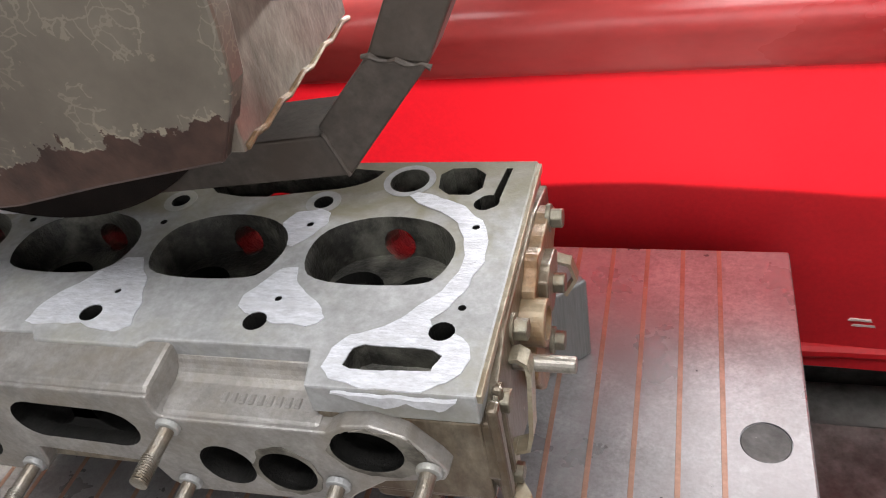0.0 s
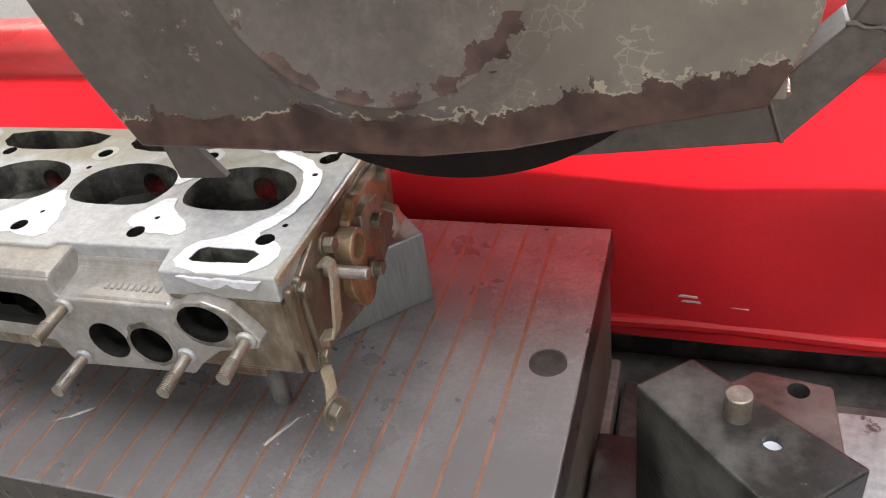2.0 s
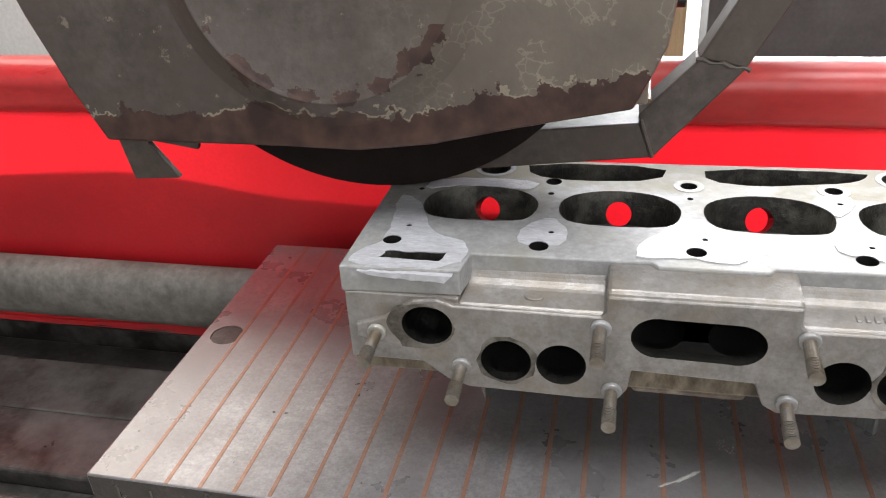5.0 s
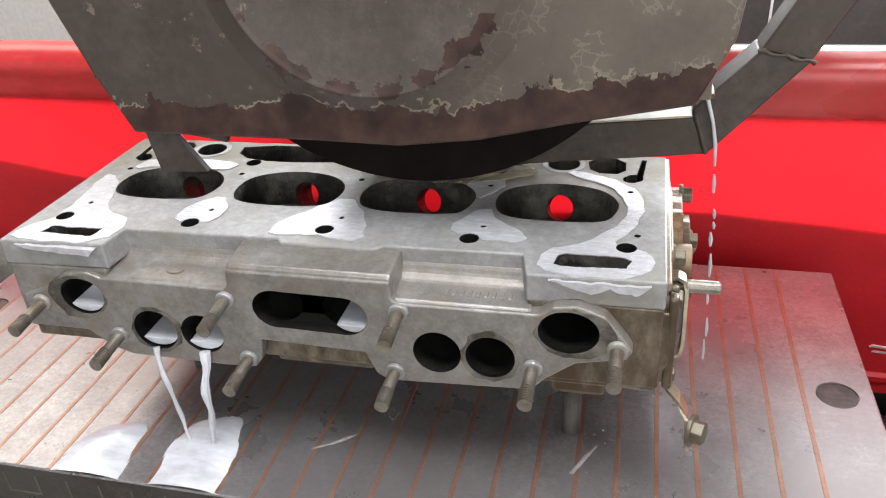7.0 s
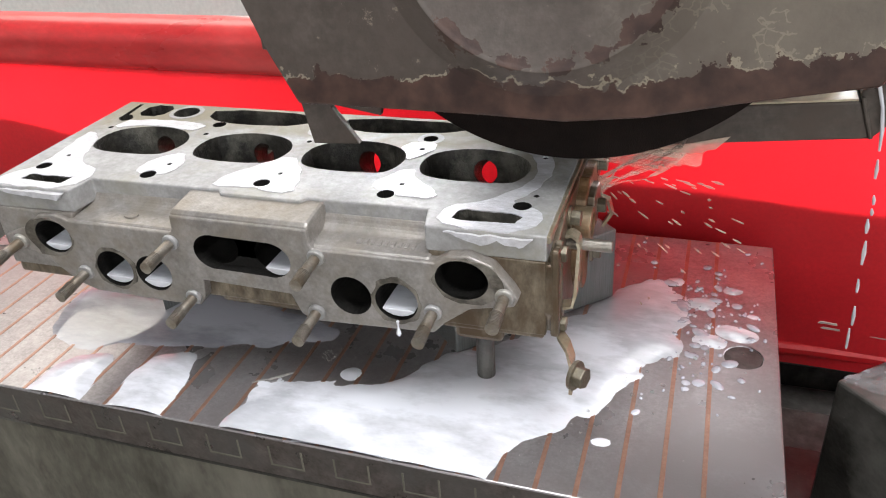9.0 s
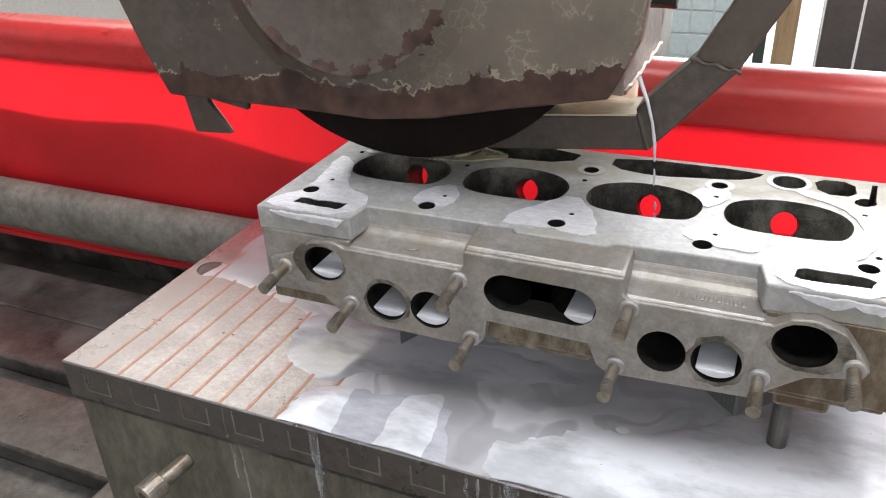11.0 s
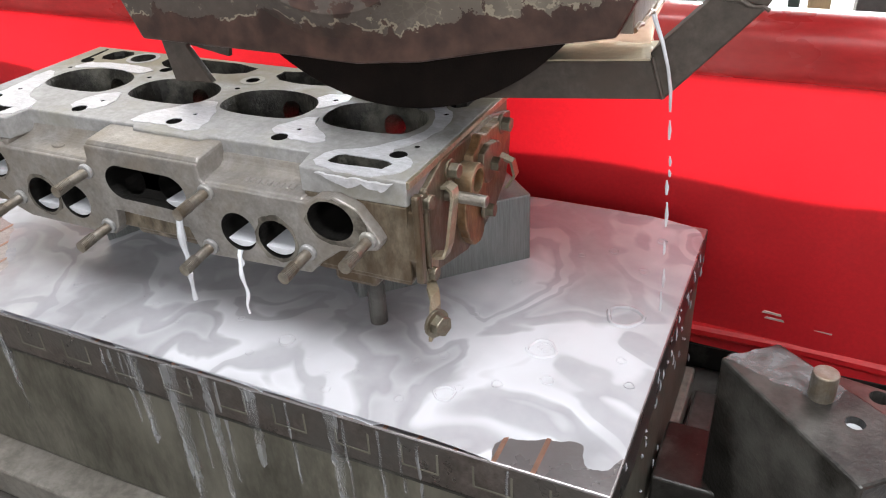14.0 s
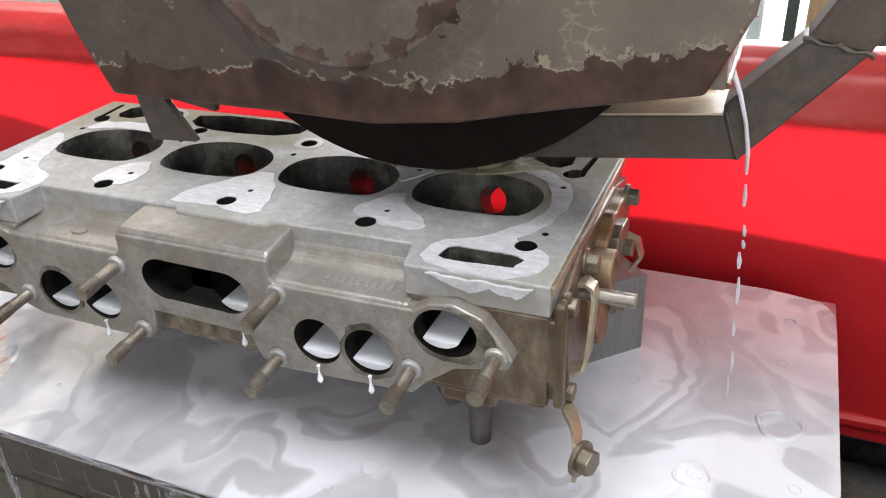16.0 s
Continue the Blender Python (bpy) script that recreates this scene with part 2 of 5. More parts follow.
def paint_mat():
    """grey machine paint that has peeled along the lower edge of the guard, to brown rust"""
    m = mat("peeling_grey_paint", (0.101, 0.082, 0.071), 0.32, 0.15, 0.10, 9, 300, 0.18, second=(0.074, 0.057, 0.048), mix_at=0.52, grime=0.5,
            spots=(0.19, 0.155, 0.12), spot_at=0.63, spot_scale=60)
    nt = m.node_tree
    N, L = nt.nodes, nt.links
    bs = N["Principled BSDF"]
    old = bs.inputs["Base Color"].links[0].from_socket
    geo = N.new("ShaderNodeTexCoord")
    sep = N.new("ShaderNodeSeparateXYZ")
    L.new(geo.outputs["Object"], sep.inputs[0])

    def math_(op, a, b):
        x = N.new("ShaderNodeMath")
        x.operation = op
        for i, v in enumerate((a, b)):
            if hasattr(v, "is_output"):
                L.new(v, x.inputs[i])
            else:
                x.inputs[i].default_value = v
        return x.outputs[0]
    n1 = N.new("ShaderNodeTexNoise")
    n1.inputs["Scale"].default_value, n1.inputs["Detail"].default_value = 42, 8
    n1.inputs["Roughness"].default_value = 0.62
    L.new(geo.outputs["Object"], n1.inputs["Vector"])
    # the edge runs along the rim: level on one side, rising on the other
    rise = math_("MULTIPLY", math_("MAXIMUM", math_("SUBTRACT", sep.outputs["X"], 0.02), 0.0), 0.16)
    edge = math_("ADD", math_("ADD", 0.203, rise), math_("MULTIPLY", n1.outputs["Fac"], 0.052))
    below = math_("LESS_THAN", sep.outputs["Z"], edge)
    # chips round the rim of the pressed disc
    dx, dz = math_("ADD", sep.outputs["X"], 0.005), math_("SUBTRACT", sep.outputs["Z"], 0.322)
    rad = math_("SQRT", math_("ADD", math_("MULTIPLY", dx, dx), math_("MULTIPLY", dz, dz)), 0)
    ring = math_("LESS_THAN", math_("ABSOLUTE", math_("SUBTRACT", rad, 0.082), 0), math_("MULTIPLY", math_("SUBTRACT", n1.outputs["Fac"], 0.45), 0.055))
    low = math_("LESS_THAN", sep.outputs["Z"], 0.285)
    mask = math_("MAXIMUM", below, math_("MULTIPLY", ring, low))
    n2 = N.new("ShaderNodeTexNoise")
    n2.inputs["Scale"].default_value, n2.inputs["Detail"].default_value = 55, 6
    L.new(geo.outputs["Object"], n2.inputs["Vector"])
    rp = N.new("ShaderNodeValToRGB")
    rp.color_ramp.elements[0].position, rp.color_ramp.elements[1].position = 0.35, 0.7
    rp.color_ramp.elements[0].color, rp.color_ramp.elements[1].color = (0.030, 0.015, 0.012, 1), (0.085, 0.045, 0.034, 1)
    L.new(n2.outputs["Fac"], rp.inputs[0])
    # the paint is rubbed to beige, in a net of scratches, towards one end
    n4 = N.new("ShaderNodeTexVoronoi")
    n4.feature = "DISTANCE_TO_EDGE"
    n4.inputs["Scale"].default_value = 120
    wob = N.new("ShaderNodeTexNoise")
    wob.inputs["Scale"].default_value, wob.inputs["Detail"].default_value = 24, 6
    L.new(geo.outputs["Object"], wob.inputs["Vector"])
    va = N.new("ShaderNodeVectorMath")
    va.operation = "MULTIPLY_ADD"
    L.new(wob.outputs["Color"], va.inputs[0])
    va.inputs[1].default_value = (0.05, 0.05, 0.05)
    L.new(geo.outputs["Object"], va.inputs[2])
    L.new(va.outputs[0], n4.inputs["Vector"])
    net = math_("MULTIPLY", math_("LESS_THAN", n4.outputs["Distance"], 0.050), math_("GREATER_THAN", wob.outputs["Fac"], 0.50))
    zone = math_("MINIMUM", math_("MAXIMUM", math_("MULTIPLY", math_("SUBTRACT", sep.outputs["X"], 0.015), 6.0), 0.0), 0.66)
    rub = math_("MULTIPLY", zone, math_("MAXIMUM", net, math_("MULTIPLY", wob.outputs["Fac"], 1.05)))
    m5 = N.new("ShaderNodeMix")
    m5.data_type = "RGBA"
    m5.inputs[7].default_value = (0.27, 0.232, 0.180, 1)
    L.new(rub, m5.inputs[0])
    L.new(old, m5.inputs[6])
    mx = N.new("ShaderNodeMix")
    mx.data_type = "RGBA"
    L.new(mask, mx.inputs[0])
    L.new(m5.outputs[2], mx.inputs[6])
    L.new(rp.outputs[0], mx.inputs[7])
    worn = math_("MULTIPLY", math_("LESS_THAN", math_("ABSOLUTE", math_("SUBTRACT", sep.outputs["Z"], math_("ADD", edge, 0.0012)), 0), 0.0011),
                 math_("GREATER_THAN", n2.outputs["Fac"], 0.50))
    m3 = N.new("ShaderNodeMix")
    m3.data_type = "RGBA"
    m3.inputs[7].default_value = (0.24, 0.205, 0.155, 1)
    L.new(worn, m3.inputs[0])
    L.new(mx.outputs[2], m3.inputs[6])
    L.new(m3.outputs[2], bs.inputs["Base Color"])
    # the paint film stands proud of the bare metal
    bp = N.new("ShaderNodeBump")
    bp.inputs["Strength"].default_value, bp.inputs["Distance"].default_value = 0.6, 0.0006
    bp.invert = True
    L.new(mask, bp.inputs["Height"])
    L.new(bs.inputs["Normal"].links[0].from_socket, bp.inputs["Normal"])
    L.new(bp.outputs[0], bs.inputs["Normal"])
    return m


PAINT = paint_mat()


def fluid_mat(name, base, rough):
    m = mat(name, base, rough, 0.0, 0.10, 14, 60, 0.15, second=tuple(min(1, c * 1.35) for c in base), mix_at=0.5, soft=0.06, rough_var=0.03, stretch=(1, 2.2, 1))
    m.node_tree.nodes["Principled BSDF"].inputs["Coat Weight"].default_value = 0.4
    return m


MILK = fluid_mat("milky_coolant", (0.52, 0.525, 0.56), 0.12)
FILM = fluid_mat("thin_coolant_film", (0.36, 0.36, 0.40), 0.10)


# ---- building helpers ----
def part(name, bm, material, parent=None, label="", smooth=False):
    """one mesh object, under a thing or a part"""
    me = bpy.data.meshes.new(name)
    bmesh.ops.recalc_face_normals(bm, faces=bm.faces)
    bm.to_mesh(me)
    bm.free()
    for mm in (material if isinstance(material, (list, tuple)) else [material]):
        me.materials.append(mm)
    if smooth:
        me.polygons.foreach_set("use_smooth", [True] * len(me.polygons))
        me.set_sharp_from_angle(angle=radians(35))
    ob = new(name, me)
    if parent:
        ob.parent = parent
    if label:
        ob["label"] = label
    return ob


def thing(name, label, category, group="", kind=""):
    return tagged(new(name), label, category, group, kind)


MOVERS = []   # all that rides on the table


def rides(ob):
    MOVERS.append(ob)
    return ob


def box_bm(x0, x1, y0, y1, z0, z1, bevel=0.0, seg=2, bm=None):
    own = bmesh.new()
    bmesh.ops.create_cube(own, size=1.0)
    for v in own.verts:
        v.co = Vector((x0 + (v.co.x + 0.5) * (x1 - x0), y0 + (v.co.y + 0.5) * (y1 - y0), z0 + (v.co.z + 0.5) * (z1 - z0)))
    if bevel:
        bmesh.ops.bevel(own, geom=own.edges[:], offset=bevel, segments=seg, affect="EDGES", profile=0.5)
    return add_to(bm, own)


def add_to(bm, own):
    if bm is None:
        return own
    me = bpy.data.meshes.new("t")
    own.to_mesh(me)
    own.free()
    bm.from_mesh(me)
    bpy.data.meshes.remove(me)
    return bm


def prism_bm(loop, axis, a, b, bevel=0.0, taper=1.0, bm=None, mi=0, seg=2):
    """a prism over a 2D loop: axis z takes (x, y), axis y takes (x, z), axis x takes (y, z)"""
    own = bmesh.new()

    def at(p, w):
        return {"z": (p[0], p[1], w), "y": (p[0], w, p[1]), "x": (w, p[0], p[1])}[axis]
    c = (sum(p[0] for p in loop) / len(loop), sum(p[1] for p in loop) / len(loop))
    v0 = [own.verts.new(at((c[0] + (p[0] - c[0]) * taper, c[1] + (p[1] - c[1]) * taper), a)) for p in loop]
    v1 = [own.verts.new(at(p, b)) for p in loop]
    own.faces.new(v0)
    own.faces.new(v1[::-1])
    n = len(loop)
    for i in range(n):
        own.faces.new((v0[i], v0[(i + 1) % n], v1[(i + 1) % n], v1[i]))
    bmesh.ops.recalc_face_normals(own, faces=own.faces)
    if bevel:
        es = [e for e in own.edges if len(e.link_faces) == 2 and e.calc_face_angle(0) > 0.4]
        bmesh.ops.bevel(own, geom=es, offset=bevel, segments=seg, affect="EDGES", profile=0.5, clamp_overlap=True)
    for f in own.faces:
        f.material_index = mi
    return add_to(bm, own)


def cyl_bm(p, q, r, r2=None, seg=24, bevel=0.0, bm=None, mi=0):
    """a cylinder or cone from p to q"""
    own = bmesh.new()
    p, q = Vector(p), Vector(q)
    d = q - p
    bmesh.ops.create_cone(own, cap_ends=True, segments=seg, radius1=r, radius2=r if r2 is None else r2, depth=d.length)
    if bevel:
        es = [e for e in own.edges if e.calc_face_angle(0) > 0.8]
        bmesh.ops.bevel(own, geom=es, offset=bevel, segments=2, affect="EDGES", profile=0.5)
    m = Matrix.Translation((p + q) / 2) @ d.to_track_quat("Z", "Y").to_matrix().to_4x4()
    bmesh.ops.transform(own, matrix=m, verts=own.verts)
    for f in own.faces:
        f.material_index = mi
    return add_to(bm, own)


def circle(cx, cy, rx, ry=None, n=28):
    ry = rx if ry is None else ry
    return [(cx + rx * math.cos(2 * math.pi * i / n), cy + ry * math.sin(2 * math.pi * i / n)) for i in range(n)]


def rounded(loop, it=2):
    """corner cutting: a softer loop"""
    for _ in range(it):
        out = []
        for i, p in enumerate(loop):
            q = loop[(i + 1) % len(loop)]
            out += [(p[0] * 0.75 + q[0] * 0.25, p[1] * 0.75 + q[1] * 0.25), (p[0] * 0.25 + q[0] * 0.75, p[1] * 0.25 + q[1] * 0.75)]
        loop = out
    return loop


def ragged(loop, amount, scale=120.0, seed=0.0, step=0.003):
    """the loop cut into short steps, its edge roughened"""
    out = []
    for i, p in enumerate(loop):
        q = loop[(i + 1) % len(loop)]
        n = max(1, int(math.dist(p, q) / step))
        for k in range(n):
            x, y = p[0] + (q[0] - p[0]) * k / n, p[1] + (q[1] - p[1]) * k / n
            o = noise.noise_vector(Vector((x * scale, y * scale, seed)))
            out.append((x + o.x * amount, y + o.y * amount))
    return out


def sweep_bm(points, r, seg=8, bm=None, radii=None):
    """a round bar along points"""
    own = bmesh.new()
    pts = [Vector(p) for p in points]
    rings = []
    side = None
    for i, p in enumerate(pts):
        d = (pts[min(i + 1, len(pts) - 1)] - pts[max(i - 1, 0)]).normalized()
        if side is None:
            side = d.orthogonal().normalized()
        side = (side - d * side.dot(d)).normalized()
        up = d.cross(side)
        rr = radii[i] if radii else r
        rings.append([own.verts.new(p + (side * math.cos(2 * math.pi * k / seg) + up * math.sin(2 * math.pi * k / seg)) * rr) for k in range(seg)])
    for a, b in zip(rings, rings[1:]):
        for k in range(seg):
            own.faces.new((a[k], a[(k + 1) % seg], b[(k + 1) % seg], b[k]))
    own.faces.new(rings[0][::-1])
    own.faces.new(rings[-1])
    return add_to(bm, own)


def carved(bm, cutter, mats):
    """bm less cutter, as a mesh in a new bmesh; the cut faces keep the cutter's material"""
    obs = []
    for b in (bm, cutter):
        bmesh.ops.recalc_face_normals(b, faces=b.faces)
        me = bpy.data.meshes.new("t")
        b.to_mesh(me)
        for mm in mats:
            me.materials.append(mm)
        obs.append(new("t", me))
    bm.free()
    mod = obs[0].modifiers.new("cut", "BOOLEAN")
    mod.operation, mod.solver, mod.use_self, mod.object = "DIFFERENCE", "EXACT", True, obs[1]
    dg = bpy.context.evaluated_depsgraph_get()
    res = bpy.data.meshes.new_from_object(obs[0].evaluated_get(dg))
    out = bmesh.new()
    out.from_mesh(res)
    for o in obs:
        me = o.data
        bpy.data.objects.remove(o)
        bpy.data.meshes.remove(me)
    bpy.data.meshes.remove(res)
    return out


def copy_bm(bm):
    return bm.copy()


# ---- the workshop ----
def workshop():
    def wall(name, *b):
        return tagged(part(name, box_bm(*b), WHITEWALL), "plain white painted workshop wall", "wall", kind="structure")
    tagged(part("floor", box_bm(-4, 4, -3, 3.2, -1.0, -0.95), CONCRETE), "worn grey concrete workshop floor", "floor", kind="structure")
    tagged(part("ceiling", box_bm(-4, 4, -3, 3.2, 2.3, 2.4), CEILING), "dull grey workshop roof sheet", "ceiling", kind="structure")
    wall("wall_west", -4.1, -4, -3, 3.2, -0.95, 2.3)
    wall("wall_east", 4, 4.1, -3, 3.2, -0.95, 2.3)
    wall("wall_south", -4, 4, -3.1, -3, -0.95, 2.3)
    # far wall with a wide window
    wall("wall_north", -4, 4, 2.7, 2.8, -0.95, 0.2)
    wall("wall_north_top", -4, 4, 2.7, 2.8, 1.05, 2.3)
    wall("wall_north_west", -4, -1.65, 2.7, 2.8, 0.2, 1.05)
    wall("wall_north_east", 2.05, 4, 2.7, 2.8, 0.2, 1.05)


workshop()


# ---- grinding table: chuck, guard, tray ----
def chuck():
    ob = rides(thing("magnetic_chuck", "long ground-steel magnetic chuck with copper pole strips, wet with coolant", "magnetic chuck"))
    X0, X1, Y0, Y1 = -0.447, 0.320, -0.097, 0.242
    cut = cyl_bm((0.295, 0.070, 0.01), (0.295, 0.070, -0.0018), 0.0145, seg=40)
    cyl_bm((-0.424, 0.077, 0.01), (-0.424, 0.077, -0.0018), 0.0145, seg=40, bm=cut)
    plate = carved(box_bm(X0, X1, Y0, Y1, -0.036, 0.0, 0.0012), cut, [CHUCK, BAND])
    part("top_plate", plate, CHUCK, ob)
    for x, y in ((0.295, 0.070), (-0.424, 0.077)):
        part("plug", cyl_bm((x, y, -0.0022), (x, y, -0.0006), 0.0140, seg=40, bevel=0.0005), DARKTABLE, ob, "dark wet round steel plug")
    strip = None
    for i in range(29):
        x = 0.272 - 0.0253 * i
        if x < X0 + 0.03:
            break
        bm = box_bm(-0.0016, 0.0016, Y0 + 0.001, Y1 - 0.001, -0.002, 0.00025, 0.0002, 1)
        if strip is None:
            strip = part("pole_strip", bm, BRASS, ob, "thin copper-coloured pole strip")
        else:
            bm.free()
            strip2 = new("pole_strip", strip.data)
            strip2.parent = ob
            strip2["label"] = "thin copper-coloured pole strip"
            strip2.location.x = x
            continue
        strip.location.x = x
    # thin darker bands over the front and right sides of the plate
    part("rim_band", box_bm(X0 + 0.0015, X1 - 0.0015, Y0 - 0.0004, Y0 + 0.004, -0.0355, -0.0014), BAND, ob, "thin dark band over the front rim")
    part("rim_band", box_bm(X1 - 0.004, X1 + 0.0004, Y0 + 0.0015, Y1 - 0.0015, -0.0355, -0.0014), BAND, ob)
    # outlines of the pole ends along the rim
    w, h, g = 0.027, 0.018, 0.0014
    u_loop = [(0, 0), (w, 0), (w, h), (w - g, h), (w - g, g), (g, g), (g, h), (0, h)]
    first = None
    for i in range(15):
        x = X0 + 0.022 + 0.0506 * i
        if x + 0.03 > X1:
            break
        if first is None:
            first = o = part("pole_end", prism_bm(u_loop, "y", Y0 - 0.0007, Y0 + 0.002), BASE, ob, "outline of a pole end in the rim")
        else:
            o = new("pole_end", first.data)
            o.parent = ob
            o["label"] = first["label"]
        o.location = (x, 0, -0.026)
    part("base", box_bm(X0 + 0.006, X1 - 0.002, Y0 + 0.003, Y1 - 0.003, -0.165, -0.036, 0.002), BASE, ob, "olive-grey scratched steel chuck base")
    part("seam", box_bm(X0 + 0.004, X1 + 0.0005, Y0 - 0.0004, Y0 + 0.01, -0.0385, -0.036), BLACK, ob)
    part("foot_flange", box_bm(X0 - 0.02, X1 + 0.006, Y0 - 0.030, Y1 + 0.01, -0.200, -0.165, 0.003), GREYRAIL, ob, "worn grey foot flange")
    bolt = part("socket_bolt", cyl_bm((-0.334, Y0 + 0.004, -0.076), (-0.340, Y0 - 0.026, -0.079), 0.0070, seg=20, bevel=0.0008), STUD, ob, "corroded socket-head bolt")
    part("bolt_head", carved(cyl_bm((-0.3395, Y0 - 0.024, -0.0788), (-0.343, Y0 - 0.042, -0.0805), 0.0112, seg=24, bevel=0.001),
                             cyl_bm((-0.3425, Y0 - 0.036, -0.080), (-0.344, Y0 - 0.05, -0.081), 0.006, seg=6), [STUD, STUD]), STUD, bolt)


chuck()


GROUTPALE = mat("pale_scuffed_paint", (0.62, 0.45, 0.42), 0.6)


def red_guard():
    """a red sheet along the table's back with a rolled rail on top"""
    X0, X1 = -1.7, 1.5
    ob = rides(thing("splash_guard", "red plastic splash guard sheet with a rounded red top rail", "splash guard"))
    bm = bmesh.new()
    nx, nz_ = 160, 22
    grid = []
    for j in range(nz_ + 1):
        z = -0.150 + 0.300 * j / nz_
        row = []
        for i in range(nx + 1):
            x = X0 + (X1 - X0) * i / nx
            o = 0.0035 * noise.noise(Vector((x * 4, z * 6, 1.3))) + 0.0016 * noise.noise(Vector((x * 14, z * 10, 4.0)))
            y = 0.283 + o + 0.012 * max(0, (-0.07 - z) / 0.08) ** 2 * -1
            row.append(bm.verts.new((x, y, z)))
        grid.append(row)
    for a, b in zip(grid, grid[1:]):
        for i in range(nx):
            bm.faces.new((a[i], a[i + 1], b[i + 1], b[i]))
    part("sheet", bm, RED, ob, smooth=True)
    prof = rounded([(0.288, 0.128), (0.272, 0.130), (0.270, 0.150), (0.266, 0.168), (0.276, 0.182), (0.300, 0.186), (0.318, 0.180), (0.320, 0.130)], 2)
    part("top_rail", prism_bm(prof, "x", X0, X1), REDRAIL, ob, "glossy scuffed red rail", smooth=True)
    part("foot_lip", prism_bm(rounded([(0.292, -0.156), (0.276, -0.156), (0.272, -0.150), (0.275, -0.144), (0.292, -0.144)], 1), "x", X0, X1), BLACK, ob, smooth=True)
    hem = [(X0 + (X1 - X0) * k / 60, 0.2775 + 0.0015 * math.sin(k * 1.3), -0.137 + 0.002 * math.sin(k * 0.7)) for k in range(61)]
    part("bottom_hem", sweep_bm(hem, 0.0075, 10), RED, ob, "rolled red hem along the sheet's foot", smooth=True)
    # unseen board added close behind to block backlight and darken the sheet's lower half
    # the wavy crest shapes the edge of that shade
    crest = [(X1 - (X1 - X0) * k / 80, 0.027 + 0.005 * math.sin(k * 0.62) + 0.004 * math.sin(k * 0.23 + 1) + 0.028 * min(1, max(0, (k - 40) / 14))) for k in range(81)]
    part("light_block_board", prism_bm([(X0, -0.235), (X1, -0.235)] + crest, "y", 0.2990, 0.322), BLACK, ob)
    for x, z in ((0.385, -0.1015), (0.388, -0.1075), (0.432, -0.112), (0.505, -0.118), (0.520, -0.121)):
        part("scuff", prism_bm(ragged([(x - 0.008, z), (x + 0.010, z - 0.001), (x + 0.009, z + 0.0012), (x - 0.006, z + 0.0018)], 0.0006, 300, x), "y", 0.2785, 0.2840), GROUTPALE, ob, "pale scuff mark")
    for x in (X0, X1):
        part("end_sheet", box_bm(x - 0.004, x, -0.25, 0.286, -0.2, 0.15), REDRAIL, ob)
    return ob


red_guard()


def tray():
    X0, X1 = -1.7, 1.5
    ob = rides(tagged(part("machine_table", box_bm(X0, X1, -0.30, 0.300, -0.235, -0.200, 0.003), DARKTABLE), "dark wet steel grinder table under the chuck", "machine table"))
    ob2 = rides(thing("table_slot", "dark steel T-slot rails across the grinder table", "table rail"))
    for y in (-0.02, 0.10, 0.19):
        part("rail", box_bm(0.33, 1.45, y - 0.045, y + 0.045, -0.200, -0.178, 0.003), DARKTABLE, ob2)
        part("rail", box_bm(-1.65, -0.475, y - 0.045, y + 0.045, -0.200, -0.178, 0.003), DARKTABLE, ob2)
    c = rides(tagged(part("edge_rail", prism_bm(rounded([(0.268, -0.120), (0.232, -0.115), (0.226, -0.070), (0.236, -0.046), (0.262, -0.040), (0.270, -0.06)], 2), "x", X0, -0.40), GREYRAIL, smooth=True),
                     "chipped grey painted rounded rail along the table edge", "rail"))
    f = rides(tagged(part("front_ledge", prism_bm(rounded([(-0.30, -0.235), (-0.30, -0.20), (-0.285, -0.185), (-0.20, -0.185), (-0.185, -0.20), (-0.185, -0.235)], 1), "x", X0, X1), LEDGE, smooth=True),
                     "wet ledge along the front of the table, coloured cream-grey for its glare", "ledge"))
    return ob


tray()


